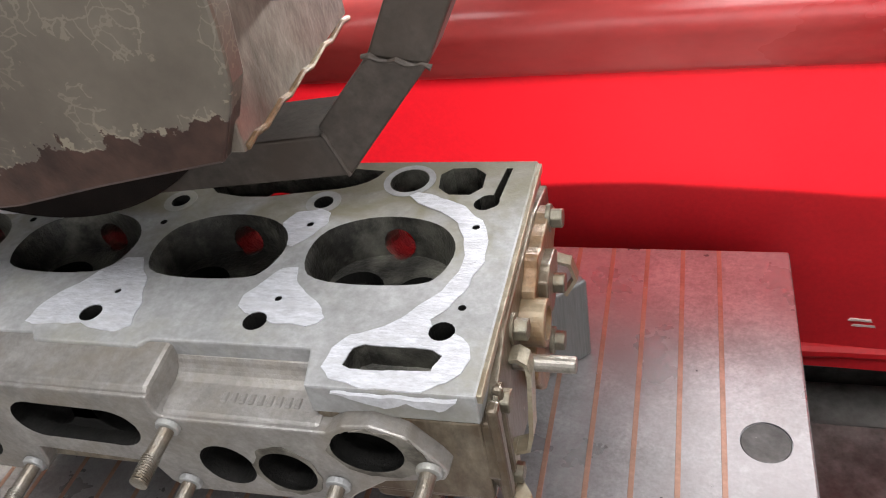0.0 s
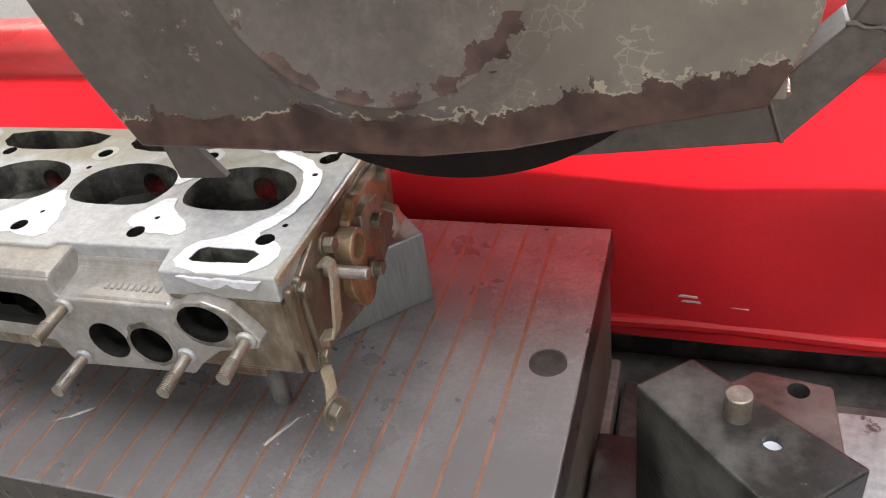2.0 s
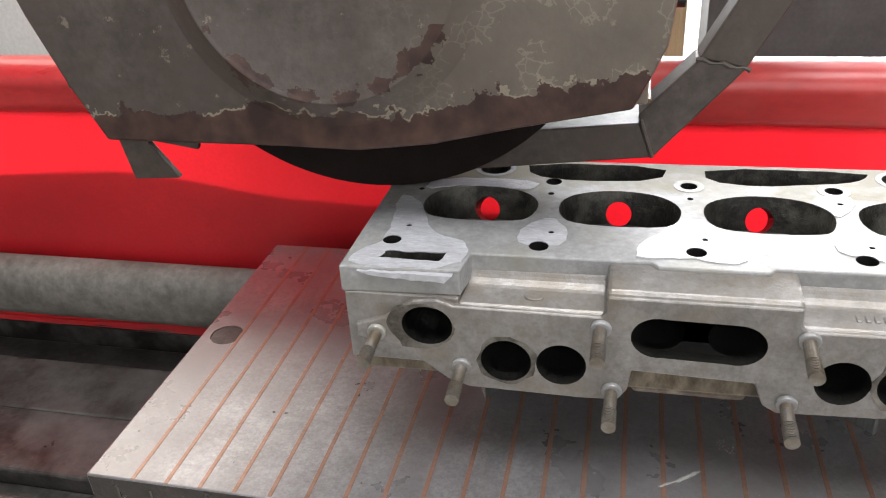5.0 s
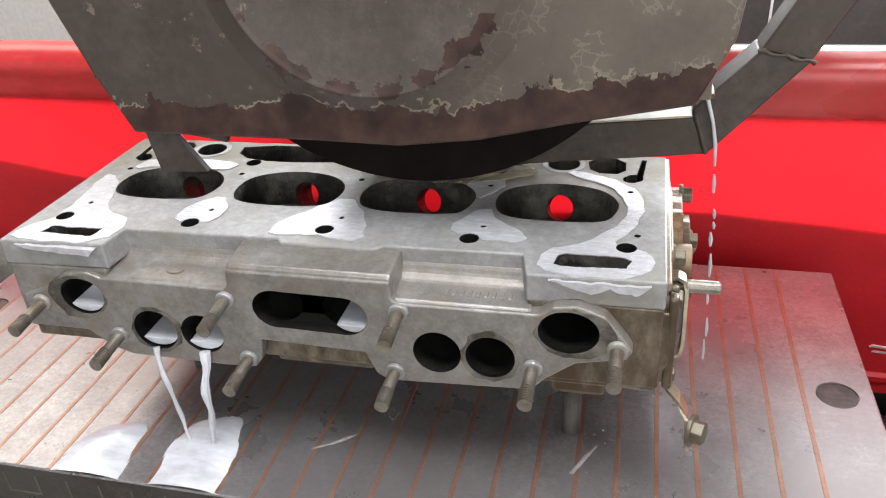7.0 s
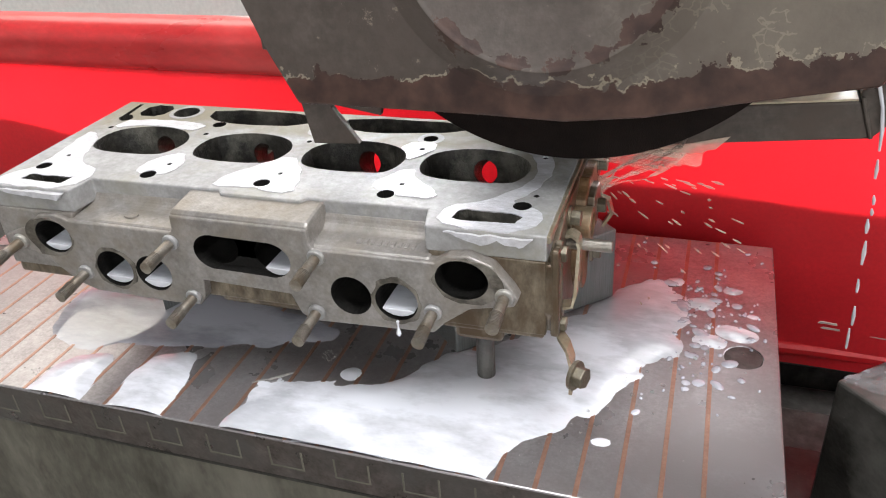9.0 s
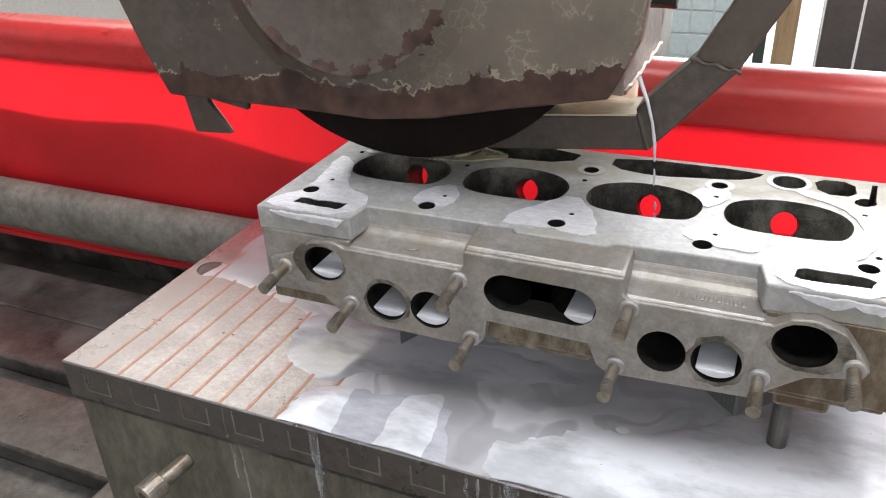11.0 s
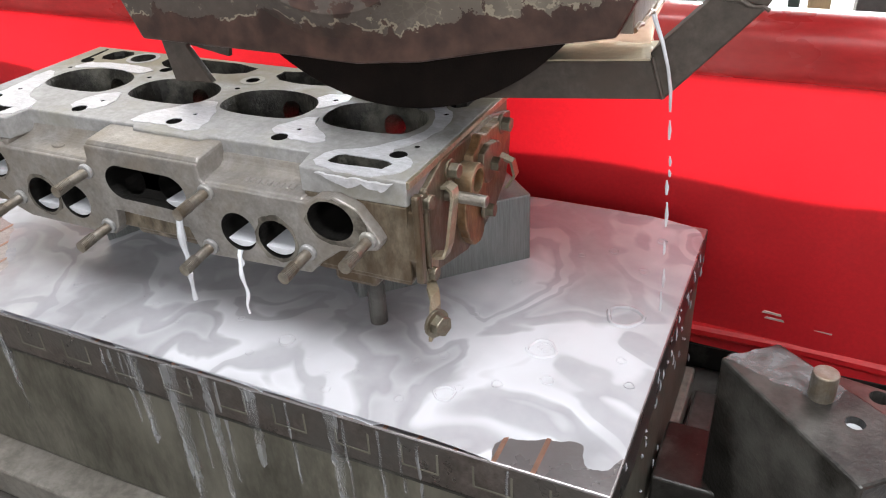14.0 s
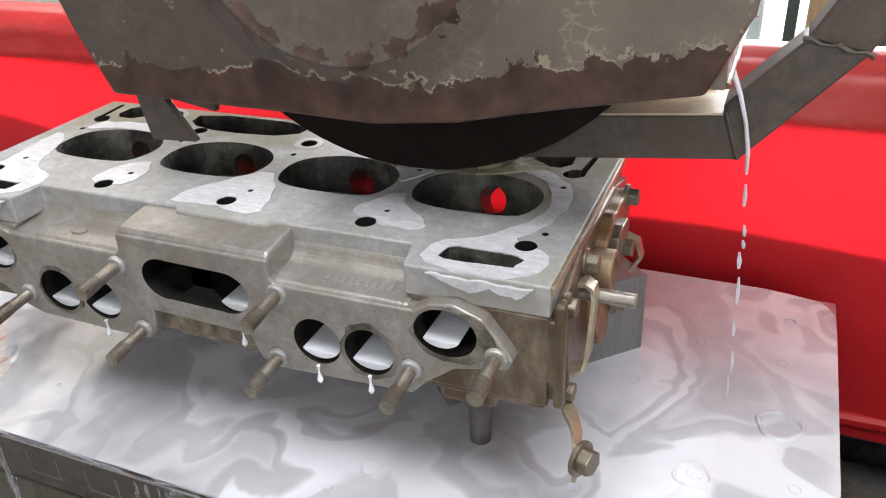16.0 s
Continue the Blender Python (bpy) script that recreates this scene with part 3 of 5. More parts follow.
def stop_block():
    ob = rides(thing("clamp_block", "black steel stop block with a stud, splashed with coolant", "clamp block"))
    a, b, c, d = (0.358, 0.058), (0.394, 0.090), (0.499, 0.010), (0.449, -0.036)
    cut = cyl_bm((0.445, 0.021, 0.01), (0.445, 0.021, -0.03), 0.0062, seg=24)
    part("body", carved(prism_bm([a, b, c, d], "z", -0.200, 0.0, 0.0022), cut, [BLACK, BLACK]), BLACK, ob)
    part("hole_coolant", cyl_bm((0.445, 0.021, -0.014), (0.445, 0.021, -0.006), 0.0061, seg=24), MILK, ob, "milky coolant standing in the hole")
    part("stud", cyl_bm((0.424, 0.040, -0.002), (0.424, 0.040, 0.020), 0.0085, seg=24, bevel=0.0012), STUD, ob, "dull steel stud")
    cut = cyl_bm((0.470, 0.118, 0.0), (0.470, 0.118, -0.09), 0.008, seg=20)
    o2 = rides(thing("rear_clamp", "dark worn steel clamp plate with a drilled hole", "clamp plate"))
    part("plate", carved(prism_bm([(0.430, 0.075), (0.405, 0.105), (0.440, 0.135), (0.494, 0.126), (0.497, 0.055), (0.480, 0.045)], "z", -0.075, -0.050, 0.002), cut, [DARKTABLE, BLACK]), DARKTABLE, o2)
    part("post", box_bm(0.464, 0.494, 0.06, 0.12, -0.2, -0.075, 0.002), DARKTABLE, o2)
    o4 = rides(thing("spacer_plate", "pale wet steel plate with dark pits on the table", "steel plate"))
    part("plate", box_bm(0.500, 0.760, -0.060, 0.135, -0.105, -0.085, 0.002), WETPLATE, o4)
    part("block", box_bm(0.520, 0.740, -0.040, 0.120, -0.178, -0.105, 0.002), DARKTABLE, o4)
    o3 = rides(thing("side_clamp", "dark steel clamp bar against the chuck base", "clamp bar"))
    part("bar", box_bm(0.322, 0.375, 0.045, 0.115, -0.150, -0.120, 0.002), BLACK, o3)
    part("foot", box_bm(0.330, 0.372, 0.06, 0.10, -0.178, -0.150, 0.002), BLACK, o3)


stop_block()


# ---- the cylinder head ----
TOP = 0.148
CH = [0.095, 0.0, -0.095, -0.190]
HOLES = [(0.1425, 0.001), (0.0475, 0.001), (-0.0475, 0.0), (-0.1425, -0.002), (-0.2375, -0.004)]


def mirrored(loop):
    return [(-0.095 - x, y) for x, y in loop]


def head_cutter():
    bm = bmesh.new()
    # combustion chambers
    for c in CH:
        loop = rounded([(c - 0.030, 0.029), (c - 0.042, 0.046), (c - 0.040, 0.072), (c - 0.018, 0.085), (c + 0.006, 0.087), (c + 0.030, 0.080), (c + 0.043, 0.062), (c + 0.040, 0.040), (c + 0.030, 0.029)], 2)
        prism_bm(loop, "z", 0.123, 0.156, taper=0.88, bm=bm, mi=1)
        cyl_bm((c - 0.018, 0.052, 0.130), (c - 0.018, 0.050, 0.112), 0.0160, seg=28, bm=bm, mi=2)
        cyl_bm((c + 0.018, 0.052, 0.130), (c + 0.018, 0.050, 0.113), 0.0135, seg=28, bm=bm, mi=2)
        # plug hole, sloping down to the back face
        cyl_bm((c, 0.066, 0.1385), (c, 0.170, 0.0905), 0.0092, seg=24, bm=bm, mi=1)
        cyl_bm((c, 0.104, 0.1195), (c, 0.19, 0.081), 0.021, seg=24, bm=bm, mi=1)
    for x, y in HOLES:
        cyl_bm((x, y, 0.16), (x, y, 0.10), 0.0062, seg=20, bm=bm, mi=2)
    for i in range(5):
        x = HOLES[i][0]
        cyl_bm((x, 0.098, 0.16), (x, 0.098, 0.10), 0.0058, seg=20, bm=bm, mi=2)
        cyl_bm((x + 0.0, 0.077, 0.16), (x, 0.077, 0.12), 0.0022, seg=12, bm=bm, mi=2)
        cyl_bm((x + 0.006, 0.017, 0.16), (x + 0.006, 0.017, 0.12), 0.0020, seg=12, bm=bm, mi=2)
    # water slots in the end pads
    slot = [(0.1010, -0.0235), (0.1030, -0.0120), (0.1080, -0.0098), (0.1420, -0.0100), (0.1475, -0.0140), (0.1440, -0.0235), (0.1060, -0.0255)]
    prism_bm(ragged(slot, 0.0008, 200, 1.0), "z", 0.136, 0.156, taper=0.9, bm=bm, mi=1)
    prism_bm(ragged([(-0.240, -0.028), (-0.238, -0.019), (-0.198, -0.018), (-0.200, -0.029)], 0.002, 150, 3.0), "z", 0.115, 0.156, taper=0.9, bm=bm, mi=1)
    # jacket pockets along the back
    pockets = [[(-0.162, 0.108), (-0.125, 0.100), (-0.066, 0.106), (-0.060, 0.133), (-0.166, 0.133)],
               [(-0.036, 0.108), (0.000, 0.101), (0.034, 0.108), (0.058, 0.112), (0.072, 0.120), (0.078, 0.133), (-0.036, 0.133)],
               [(0.114, 0.106), (0.139, 0.106), (0.138, 0.133), (0.110, 0.132)]]
    pockets.append(mirrored(pockets[2]))
    for p in pockets:
        prism_bm(rounded(p, 1), "z", 0.112, 0.156, taper=0.92, bm=bm, mi=1)
    for x in (0.094, -0.189):
        cyl_bm((x, 0.1195, 0.16), (x, 0.1195, 0.120), 0.0115, seg=28, bm=bm, mi=1)
    for s in (1, -1):
        fx = (lambda x: x) if s == 1 else (lambda x: -0.095 - x)
        cyl_bm((fx(0.1445), 0.1000, 0.16), (fx(0.1445), 0.1000, 0.12), 0.0062, seg=20, bm=bm, mi=1)
        prism_bm([(fx(0.1455), 0.100), (fx(0.1500), 0.100), (fx(0.1525), 0.132), (fx(0.1490), 0.132)], "z", 0.12, 0.156, bm=bm, mi=1)
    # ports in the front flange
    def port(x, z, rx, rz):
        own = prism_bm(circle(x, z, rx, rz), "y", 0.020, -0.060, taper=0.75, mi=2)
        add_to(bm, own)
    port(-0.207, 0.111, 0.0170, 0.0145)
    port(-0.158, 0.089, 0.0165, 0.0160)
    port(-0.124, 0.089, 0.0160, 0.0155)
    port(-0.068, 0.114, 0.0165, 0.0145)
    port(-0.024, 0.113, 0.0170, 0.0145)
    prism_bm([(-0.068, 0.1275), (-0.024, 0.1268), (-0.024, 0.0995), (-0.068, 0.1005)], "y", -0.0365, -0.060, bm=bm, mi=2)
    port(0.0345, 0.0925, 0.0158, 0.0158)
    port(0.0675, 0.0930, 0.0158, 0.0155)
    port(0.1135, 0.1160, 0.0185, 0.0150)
    return bm


def weld_patch(ob, loop, seed, cutter, mats):
    bm = prism_bm(ragged(rounded(loop, 1), 0.0022, 90, seed), "z", TOP - 0.0004, TOP + 0.0005)
    part("weld_patch", carved(bm, copy_bm(cutter), [WELD, WELD, WELD]), WELD, ob, "bright white ground weld metal")


def cylinder_head():
    ob = rides(thing("cylinder_head", "oil-stained aluminium cylinder head with bright weld repairs, raised on blocks", "cylinder head"))
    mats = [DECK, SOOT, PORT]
    cutter = head_cutter()
    XL, XR, YB = -0.262, 0.166, 0.140
    deck = [(XL, -0.041), (-0.186, -0.038), (-0.183, -0.016), (-0.074, -0.015), (-0.070, -0.020), (-0.008, -0.020), (-0.004, -0.015), (0.083, -0.014),
            (0.088, -0.036), (XR, -0.035), (XR, YB), (XL, YB - 0.002)]
    part("deck", carved(prism_bm(deck, "z", 0.130, TOP, 0.0012), copy_bm(cutter), mats), mats, ob, "flat ground deck face with four combustion chambers")
    core = [(XL + 0.003, -0.0385), (XR - 0.002, -0.0335), (XR - 0.002, YB - 0.003), (XL + 0.003, YB - 0.004)]
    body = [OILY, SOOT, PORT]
    part("casting", carved(prism_bm(core, "z", 0.070, 0.1240, 0.002), copy_bm(cutter), body), body, ob, "rough cast side walls, stained brown")
    part("upper_casting", carved(box_bm(XL + 0.003, XR - 0.002, -0.0135, YB - 0.003, 0.1238, 0.1305), copy_bm(cutter), body), body, ob)
    # shelves under the deck edge along the front
    def shelf(name, loop, x0, x1, label=""):
        bm = prism_bm(loop, "x", x0, x1, 0.0025)
        return part(name, carved(bm, copy_bm(cutter), [CAST, SOOT, PORT]), [CAST, SOOT, PORT], ob, label)
    ledge = [(-0.008, 0.1385), (-0.0155, 0.1385), (-0.0165, 0.1340), (-0.0195, 0.1305), (-0.0240, 0.1290), (-0.0400, 0.1272), (-0.0432, 0.1255), (-0.0438, 0.1080), (-0.008, 0.1080)]
    shelf("shelf", ledge, 0.004, 0.092, "cast shelf with raised casting numbers")
    shelf("shelf", ledge, -0.188, -0.098)
    shelf("boss", [(-0.008, 0.1462), (-0.0190, 0.1458), (-0.0400, 0.1432), (-0.0430, 0.1415), (-0.0438, 0.1250), (-0.0438, 0.1080), (-0.008, 0.1080)], -0.0985, 0.0085, "raised cast boss")
    # end pads
    part("end_pad", carved(box_bm(0.089, XR - 0.0005, -0.0352, -0.010, 0.074, 0.1302, 0.0012), copy_bm(cutter), [OILY, SOOT, PORT]), [OILY, SOOT, PORT], ob, "brown-stained casting corner")
    part("end_pad", carved(box_bm(XL + 0.0015, -0.187, -0.0408, -0.010, 0.080, 0.1302, 0.0012), copy_bm(cutter), [CAST, SOOT, PORT]), [CAST, SOOT, PORT], ob)
    # port flange
    fl = [(-0.254, 0.108), (-0.254, 0.099), (-0.243, 0.096), (-0.222, 0.091), (-0.205, 0.078), (-0.196, 0.071), (-0.182, 0.066), (-0.112, 0.065), (-0.090, 0.066), (-0.084, 0.074), (-0.082, 0.089),
          (-0.012, 0.087), (-0.006, 0.072), (0.002, 0.067), (0.092, 0.071), (0.100, 0.080), (0.118, 0.094), (0.147, 0.100), (0.150, 0.106), (0.146, 0.113),
          (0.134, 0.128), (0.118, 0.134), (0.104, 0.132), (0.096, 0.1262), (0.0110, 0.1258), (0.0085, 0.1290), (0.0080, 0.1400), (-0.0980, 0.1400), (-0.0985, 0.1290),
          (-0.1010, 0.1258), (-0.190, 0.1262), (-0.200, 0.130), (-0.216, 0.128), (-0.234, 0.115)]
    fm = [CAST, SOOT, PORT]
    part("port_flange", carved(prism_bm(fl, "y", -0.030, -0.0445, 0.0012), copy_bm(cutter), fm), fm, ob, "machined port face with oval openings")
    # burnt oil round the ports
    for x, z, rx, rz, s in ((0.118, 0.1145, 0.0235, 0.0165, 1.0), (-0.212, 0.110, 0.021, 0.0165, 2.0), (0.0675, 0.093, 0.0180, 0.0178, 3.0), (-0.158, 0.089, 0.0185, 0.0178, 4.0)):
        part("oil_stain", carved(prism_bm(ragged(circle(x, z, rx, rz, 30), 0.003, 110, s), "y", -0.0420, -0.0451), copy_bm(cutter), [PORTSTAIN, SOOT, PORT]), [PORTSTAIN, SOOT, PORT], ob, "burnt oil stain round a port")
    # dark underside lumps
    for x0, x1, y0, y1, z0 in ((-0.082, -0.012, -0.030, 0.10, 0.061), (0.102, 0.136, -0.032, 0.03, 0.060), (-0.255, -0.215, -0.032, 0.09, 0.080), (-0.20, 0.15, 0.05, 0.125, 0.050)):
        part("underside_rib", box_bm(x0, x1, y0, y1, z0, 0.075, 0.004), OILY, ob)
    # right end wall, a stained cover plate with a golden edge
    part("end_plate", prism_bm(rounded([(-0.033, 0.144), (-0.036, 0.075), (0.000, 0.066), (0.060, 0.052), (0.120, 0.070), (0.137, 0.100), (0.137, 0.144)], 1), "x", XR - 0.004, XR + 0.004, 0.001), OILY, ob, "brown-stained end plate")
    for y0, y1, z0 in ((-0.0345, -0.027, 0.074), (-0.0225, -0.0185, 0.080)):
        part("corner_ridge", prism_bm([(y0, 0.138), (y0, z0), (y1, z0 - 0.004), (y1, 0.138)], "x", XR + 0.002, XR + 0.0075, 0.0018), OILY, ob, "gold-brown ridge down the corner")
    part("water_outlet", carved(cyl_bm((XR + 0.003, 0.040, 0.118), (XR + 0.017, 0.040, 0.118), 0.0125, seg=32, bevel=0.0012), cyl_bm((XR + 0.008, 0.040, 0.118), (XR + 0.03, 0.040, 0.118), 0.0088, seg=28), [RUSTY, PORT]), [RUSTY, PORT], ob, "round rusty water outlet")
    part("gasket_edge", box_bm(XR - 0.001, XR + 0.0022, -0.034, 0.138, 0.1425, 0.1475, 0.0006), GOLD, ob, "gilded worn edge strip")
    part("thermostat_housing", prism_bm(ragged(rounded([(0.050, 0.140), (0.040, 0.112), (0.028, 0.096), (0.040, 0.064), (0.060, 0.058), (0.066, 0.082), (0.090, 0.090), (0.096, 0.112), (0.116, 0.120), (0.120, 0.136), (0.085, 0.142)], 1), 0.0035, 75, 3.0), "x", XR + 0.003, XR + 0.011, 0.0012), RUSTY, ob, "rusty brown cast cover")
    # cylinder studs
    for x, z, dx in ((-0.240, 0.104, 0), (-0.186, 0.083, 0), (-0.101, 0.119, 0), (-0.093, 0.074, 0), (0.013, 0.121, 0), (0.007, 0.076, 0), (0.093, 0.089, 0), (0.1415, 0.108, 0)):
        L_ = 0.030
        s = part("stud", cyl_bm((x, -0.040, z), (x - 0.001, -0.044 - L_, z - 0.004), 0.0039, seg=18, bevel=0.0008), STUD, ob, "dull threaded steel stud")
        th = bmesh.new()
        for k in range(11):
            y = -0.046 - L_ * 0.55 - k * 0.0012
            zz = z - 0.004 * (-(y + 0.044)) / L_
            cyl_bm((x - 0.0007, y, zz), (x - 0.0007, y - 0.0007, zz), 0.0044, seg=16, bm=th)
        part("thread", th, STUD, s)
        part("collar", cyl_bm((x, -0.0440, z), (x, -0.0475, z - 0.0005), 0.0062, seg=20, bevel=0.001), ALU, s)
    for c in CH:
        for dx, rr in ((-0.018, 0.0148), (0.018, 0.0124)):
            part("valve", cyl_bm((c + dx, 0.0505, 0.114), (c + dx, 0.0515, 0.1195), rr, seg=28, bevel=0.0012), VALVE, ob, "burnt steel valve head")
    # weld repairs
    for k, lp in enumerate(([(0.092, -0.030), (0.094, -0.008), (0.120, 0.006), (0.142, 0.036), (0.142, 0.060), (0.128, 0.086), (0.096, 0.102), (0.104, 0.110), (0.142, 0.090), (0.155, 0.060), (0.145, 0.020), (0.133, 0.005), (0.156, -0.003), (0.161, -0.018), (0.150, -0.034), (0.117, -0.0355)],
                            [(0.032, 0.006), (0.034, 0.022), (0.051, 0.046), (0.060, 0.026), (0.085, 0.008), (0.080, -0.002), (0.060, 0.000)],
                            [(0.027, 0.085), (0.057, 0.093), (0.056, 0.071), (0.042, 0.054)],
                            [(-0.084, -0.012), (-0.082, 0.004), (-0.056, 0.044), (-0.038, 0.044), (-0.016, -0.006), (-0.027, -0.014), (-0.056, -0.006)],
                            [(-0.158, 0.003), (-0.157, 0.023), (-0.138, 0.042), (-0.125, 0.022), (-0.126, 0.002), (-0.146, -0.004)],
                            [(-0.258, -0.040), (-0.256, -0.020), (-0.240, -0.002), (-0.252, 0.064), (-0.236, 0.062), (-0.212, 0.005), (-0.184, -0.004), (-0.187, -0.037)],
                            [(-0.240, 0.075), (-0.225, 0.100), (-0.150, 0.098), (-0.158, 0.080), (-0.200, 0.088)])):
        weld_patch(ob, lp, 1.7 * k, cutter, mats)
    part("weld_run", prism_bm(ragged([(0.100, 0.1455), (0.158, 0.1455), (0.150, 0.139), (0.135, 0.1425), (0.125, 0.138)], 0.0015, 160, 2.0), "y", -0.0375, -0.034), WELD, ob, "bright weld run over the edge")
    part("weld_run", prism_bm(ragged([(-0.250, 0.146), (-0.190, 0.146), (-0.195, 0.141), (-0.24, 0.143)], 0.0012, 160, 5.0), "y", -0.0425, -0.0385), WELD, ob)
    # raised ring bosses round the back bolts
    for x, y, r, ri in ((0.0475, 0.098, 0.0105, 0.0060), (-0.0475, 0.098, 0.0105, 0.0060), (0.094, 0.1195, 0.0155, 0.0117), (-0.189, 0.1195, 0.0155, 0.0117)):
        part("ring_boss", carved(cyl_bm((x, y, TOP - 0.012), (x, y, TOP + 0.0003), r, seg=32), cyl_bm((x, y, TOP - 0.03), (x, y, TOP + 0.01), ri, seg=28), [ALU, SOOT]), ALU, ob)
    # casting numbers, worn past reading
    first = None
    for k in range(9):
        if first is None:
            first = o = part("casting_mark", box_bm(0, 0.0032, -0.034, -0.028, 0.1270, 0.1291, 0.0006, 1), CAST, ob, "worn raised casting mark")
        else:
            o = new("casting_mark", first.data)
            o.parent = ob
        o.location.x = 0.038 + k * 0.0048
    part("casting_mark", prism_bm(circle(-0.142, -0.031, 0.006, 0.004), "z", 0.1265, 0.1293, 0.0006), CAST, ob)
    # bolts of the end plate
    def hexbolt(p, n, r, length, washer=True, label="grimy hex-head bolt"):
        p, n = Vector(p), Vector(n)
        b = part("end_bolt", cyl_bm(p, p + n * length, r, seg=6, bevel=0.0008), BOLT, ob, label)
        if washer:
            part("washer", cyl_bm(p - n * 0.001, p + n * 0.0016, r * 1.35, seg=24, bevel=0.0004), BOLT, b)
        return b
    X = Vector((1, 0, 0))
    hexbolt((XR + 0.004, -0.019, 0.128), X, 0.0058, 0.006)
    hexbolt((XR + 0.004, 0.020, 0.133), X, 0.0058, 0.008)
    hexbolt((XR + 0.014, 0.070, 0.118), X, 0.0058, 0.008)
    hexbolt((XR + 0.010, 0.102, 0.136), X, 0.0058, 0.008)
    hexbolt((XR + 0.004, -0.017, 0.073), X, 0.0054, 0.006)
    hexbolt((XR + 0.014, 0.060, 0.085), X, 0.0056, 0.007)
    part("side_stud", cyl_bm((XR, 0.014, 0.117), (XR + 0.034, 0.014, 0.117), 0.0042, seg=18, bevel=0.0008), STUD, ob, "threaded side stud")
    # bent bracket with its big bolt
    def strap(pts, w, th=0.0022):
        bm = bmesh.new()
        n = len(pts)
        rows = []
        for i, (x, y, z) in enumerate(pts):
            a, b = pts[max(0, i - 1)], pts[min(n - 1, i + 1)]
            d = Vector((b[0] - a[0], 0, b[2] - a[2])).normalized()
            nn = Vector((d.z, 0, -d.x)) * th / 2
            rows.append([bm.verts.new(Vector((x, y + sy * w / 2, z)) + nn * sn) for sy, sn in ((-1, -1), (1, -1), (1, 1), (-1, 1))])
        for r0, r1 in zip(rows, rows[1:]):
            for k in range(4):
                bm.faces.new((r0[k], r0[(k + 1) % 4], r1[(k + 1) % 4], r1[k]))
        bm.faces.new(rows[0][::-1])
        bm.faces.new(rows[-1])
        return bm
    br = part("bracket", strap([(XR + 0.004, 0.010, 0.126), (XR + 0.008, 0.010, 0.127), (XR + 0.012, 0.009, 0.125), (XR + 0.0135, 0.007, 0.120), (XR + 0.0135, -0.004, 0.090), (XR + 0.012, -0.007, 0.083), (XR + 0.005, -0.009, 0.082)], 0.010), GOLD, ob, "bent plated steel bracket")
    part("bracket_leg", strap([(XR + 0.005, -0.012, 0.084), (XR + 0.005, -0.016, 0.066), (XR + 0.006, -0.021, 0.067), (XR + 0.013, -0.030, 0.065), (XR + 0.0175, -0.039, 0.061), (XR + 0.0190, -0.0455, 0.043)], 0.013), GOLD, br)
    hexbolt((XR + 0.0205, -0.0445, 0.0535), Vector((0.93, -0.36, 0.05)).normalized(), 0.0074, 0.008, True, "large hex bolt hanging from the bracket")
    part("housing_rim", prism_bm(ragged(rounded([(0.056, 0.136), (0.050, 0.116), (0.062, 0.104), (0.082, 0.112), (0.088, 0.132)], 1), 0.002, 90, 8.0), "x", XR + 0.010, XR + 0.016, 0.001), OILY, ob, "greasy raised rim of the cover")
    part("cable_tab", strap([(XR + 0.010, 0.098, 0.112), (XR + 0.020, 0.099, 0.108), (XR + 0.023, 0.098, 0.098), (XR + 0.017, 0.096, 0.088)], 0.008), GOLD, ob, "small bent tab")
    cutter.free()
    return ob


cylinder_head()


def supports():
    b = rides(tagged(part("support_block", prism_bm([(0.083, 0.024), (0.190, 0.131), (0.150, 0.171), (0.043, 0.064)], "z", 0.0, 0.0655, 0.0015), SILVER), "milled steel support block under the head", "support block"))
    p = rides(tagged(part("support_pin", cyl_bm((0.113, 0.003, 0.0), (0.113, 0.003, 0.062), 0.0068, seg=20, bevel=0.0008), BLACK), "short dark steel pin under the head", "pin"))
    rides(tagged(part("support_wedge", prism_bm([(-0.201, 0.060), (-0.185, 0.022), (-0.167, 0.060)], "z", 0.0, 0.066, 0.001), SILVER), "small steel wedge support under the head", "wedge"))
    rides(tagged(part("support_rail", box_bm(-0.20, 0.035, 0.085, 0.115, 0.0, 0.050, 0.002), BLACK), "dark steel bar carrying the head", "support bar"))


supports()


# ---- the grinding head ----
def grinding_wheel():
    ob = thing("grinding_wheel", "large dark abrasive grinding wheel over the workpiece", "grinding wheel")
    part("disc", cyl_bm((-0.002, 0.078, 0.3235), (-0.002, 0.118, 0.3235), 0.1748, seg=128, bevel=0.0008), WHEEL, ob, smooth=True)
    part("hub", cyl_bm((-0.002, 0.070, 0.3235), (-0.002, 0.126, 0.3235), 0.055, seg=48, bevel=0.002), BLACK, ob)
    part("spindle", cyl_bm((-0.002, 0.126, 0.3235), (-0.002, 0.60, 0.3235), 0.04, seg=32), BLACK, ob)
    return ob


grinding_wheel()


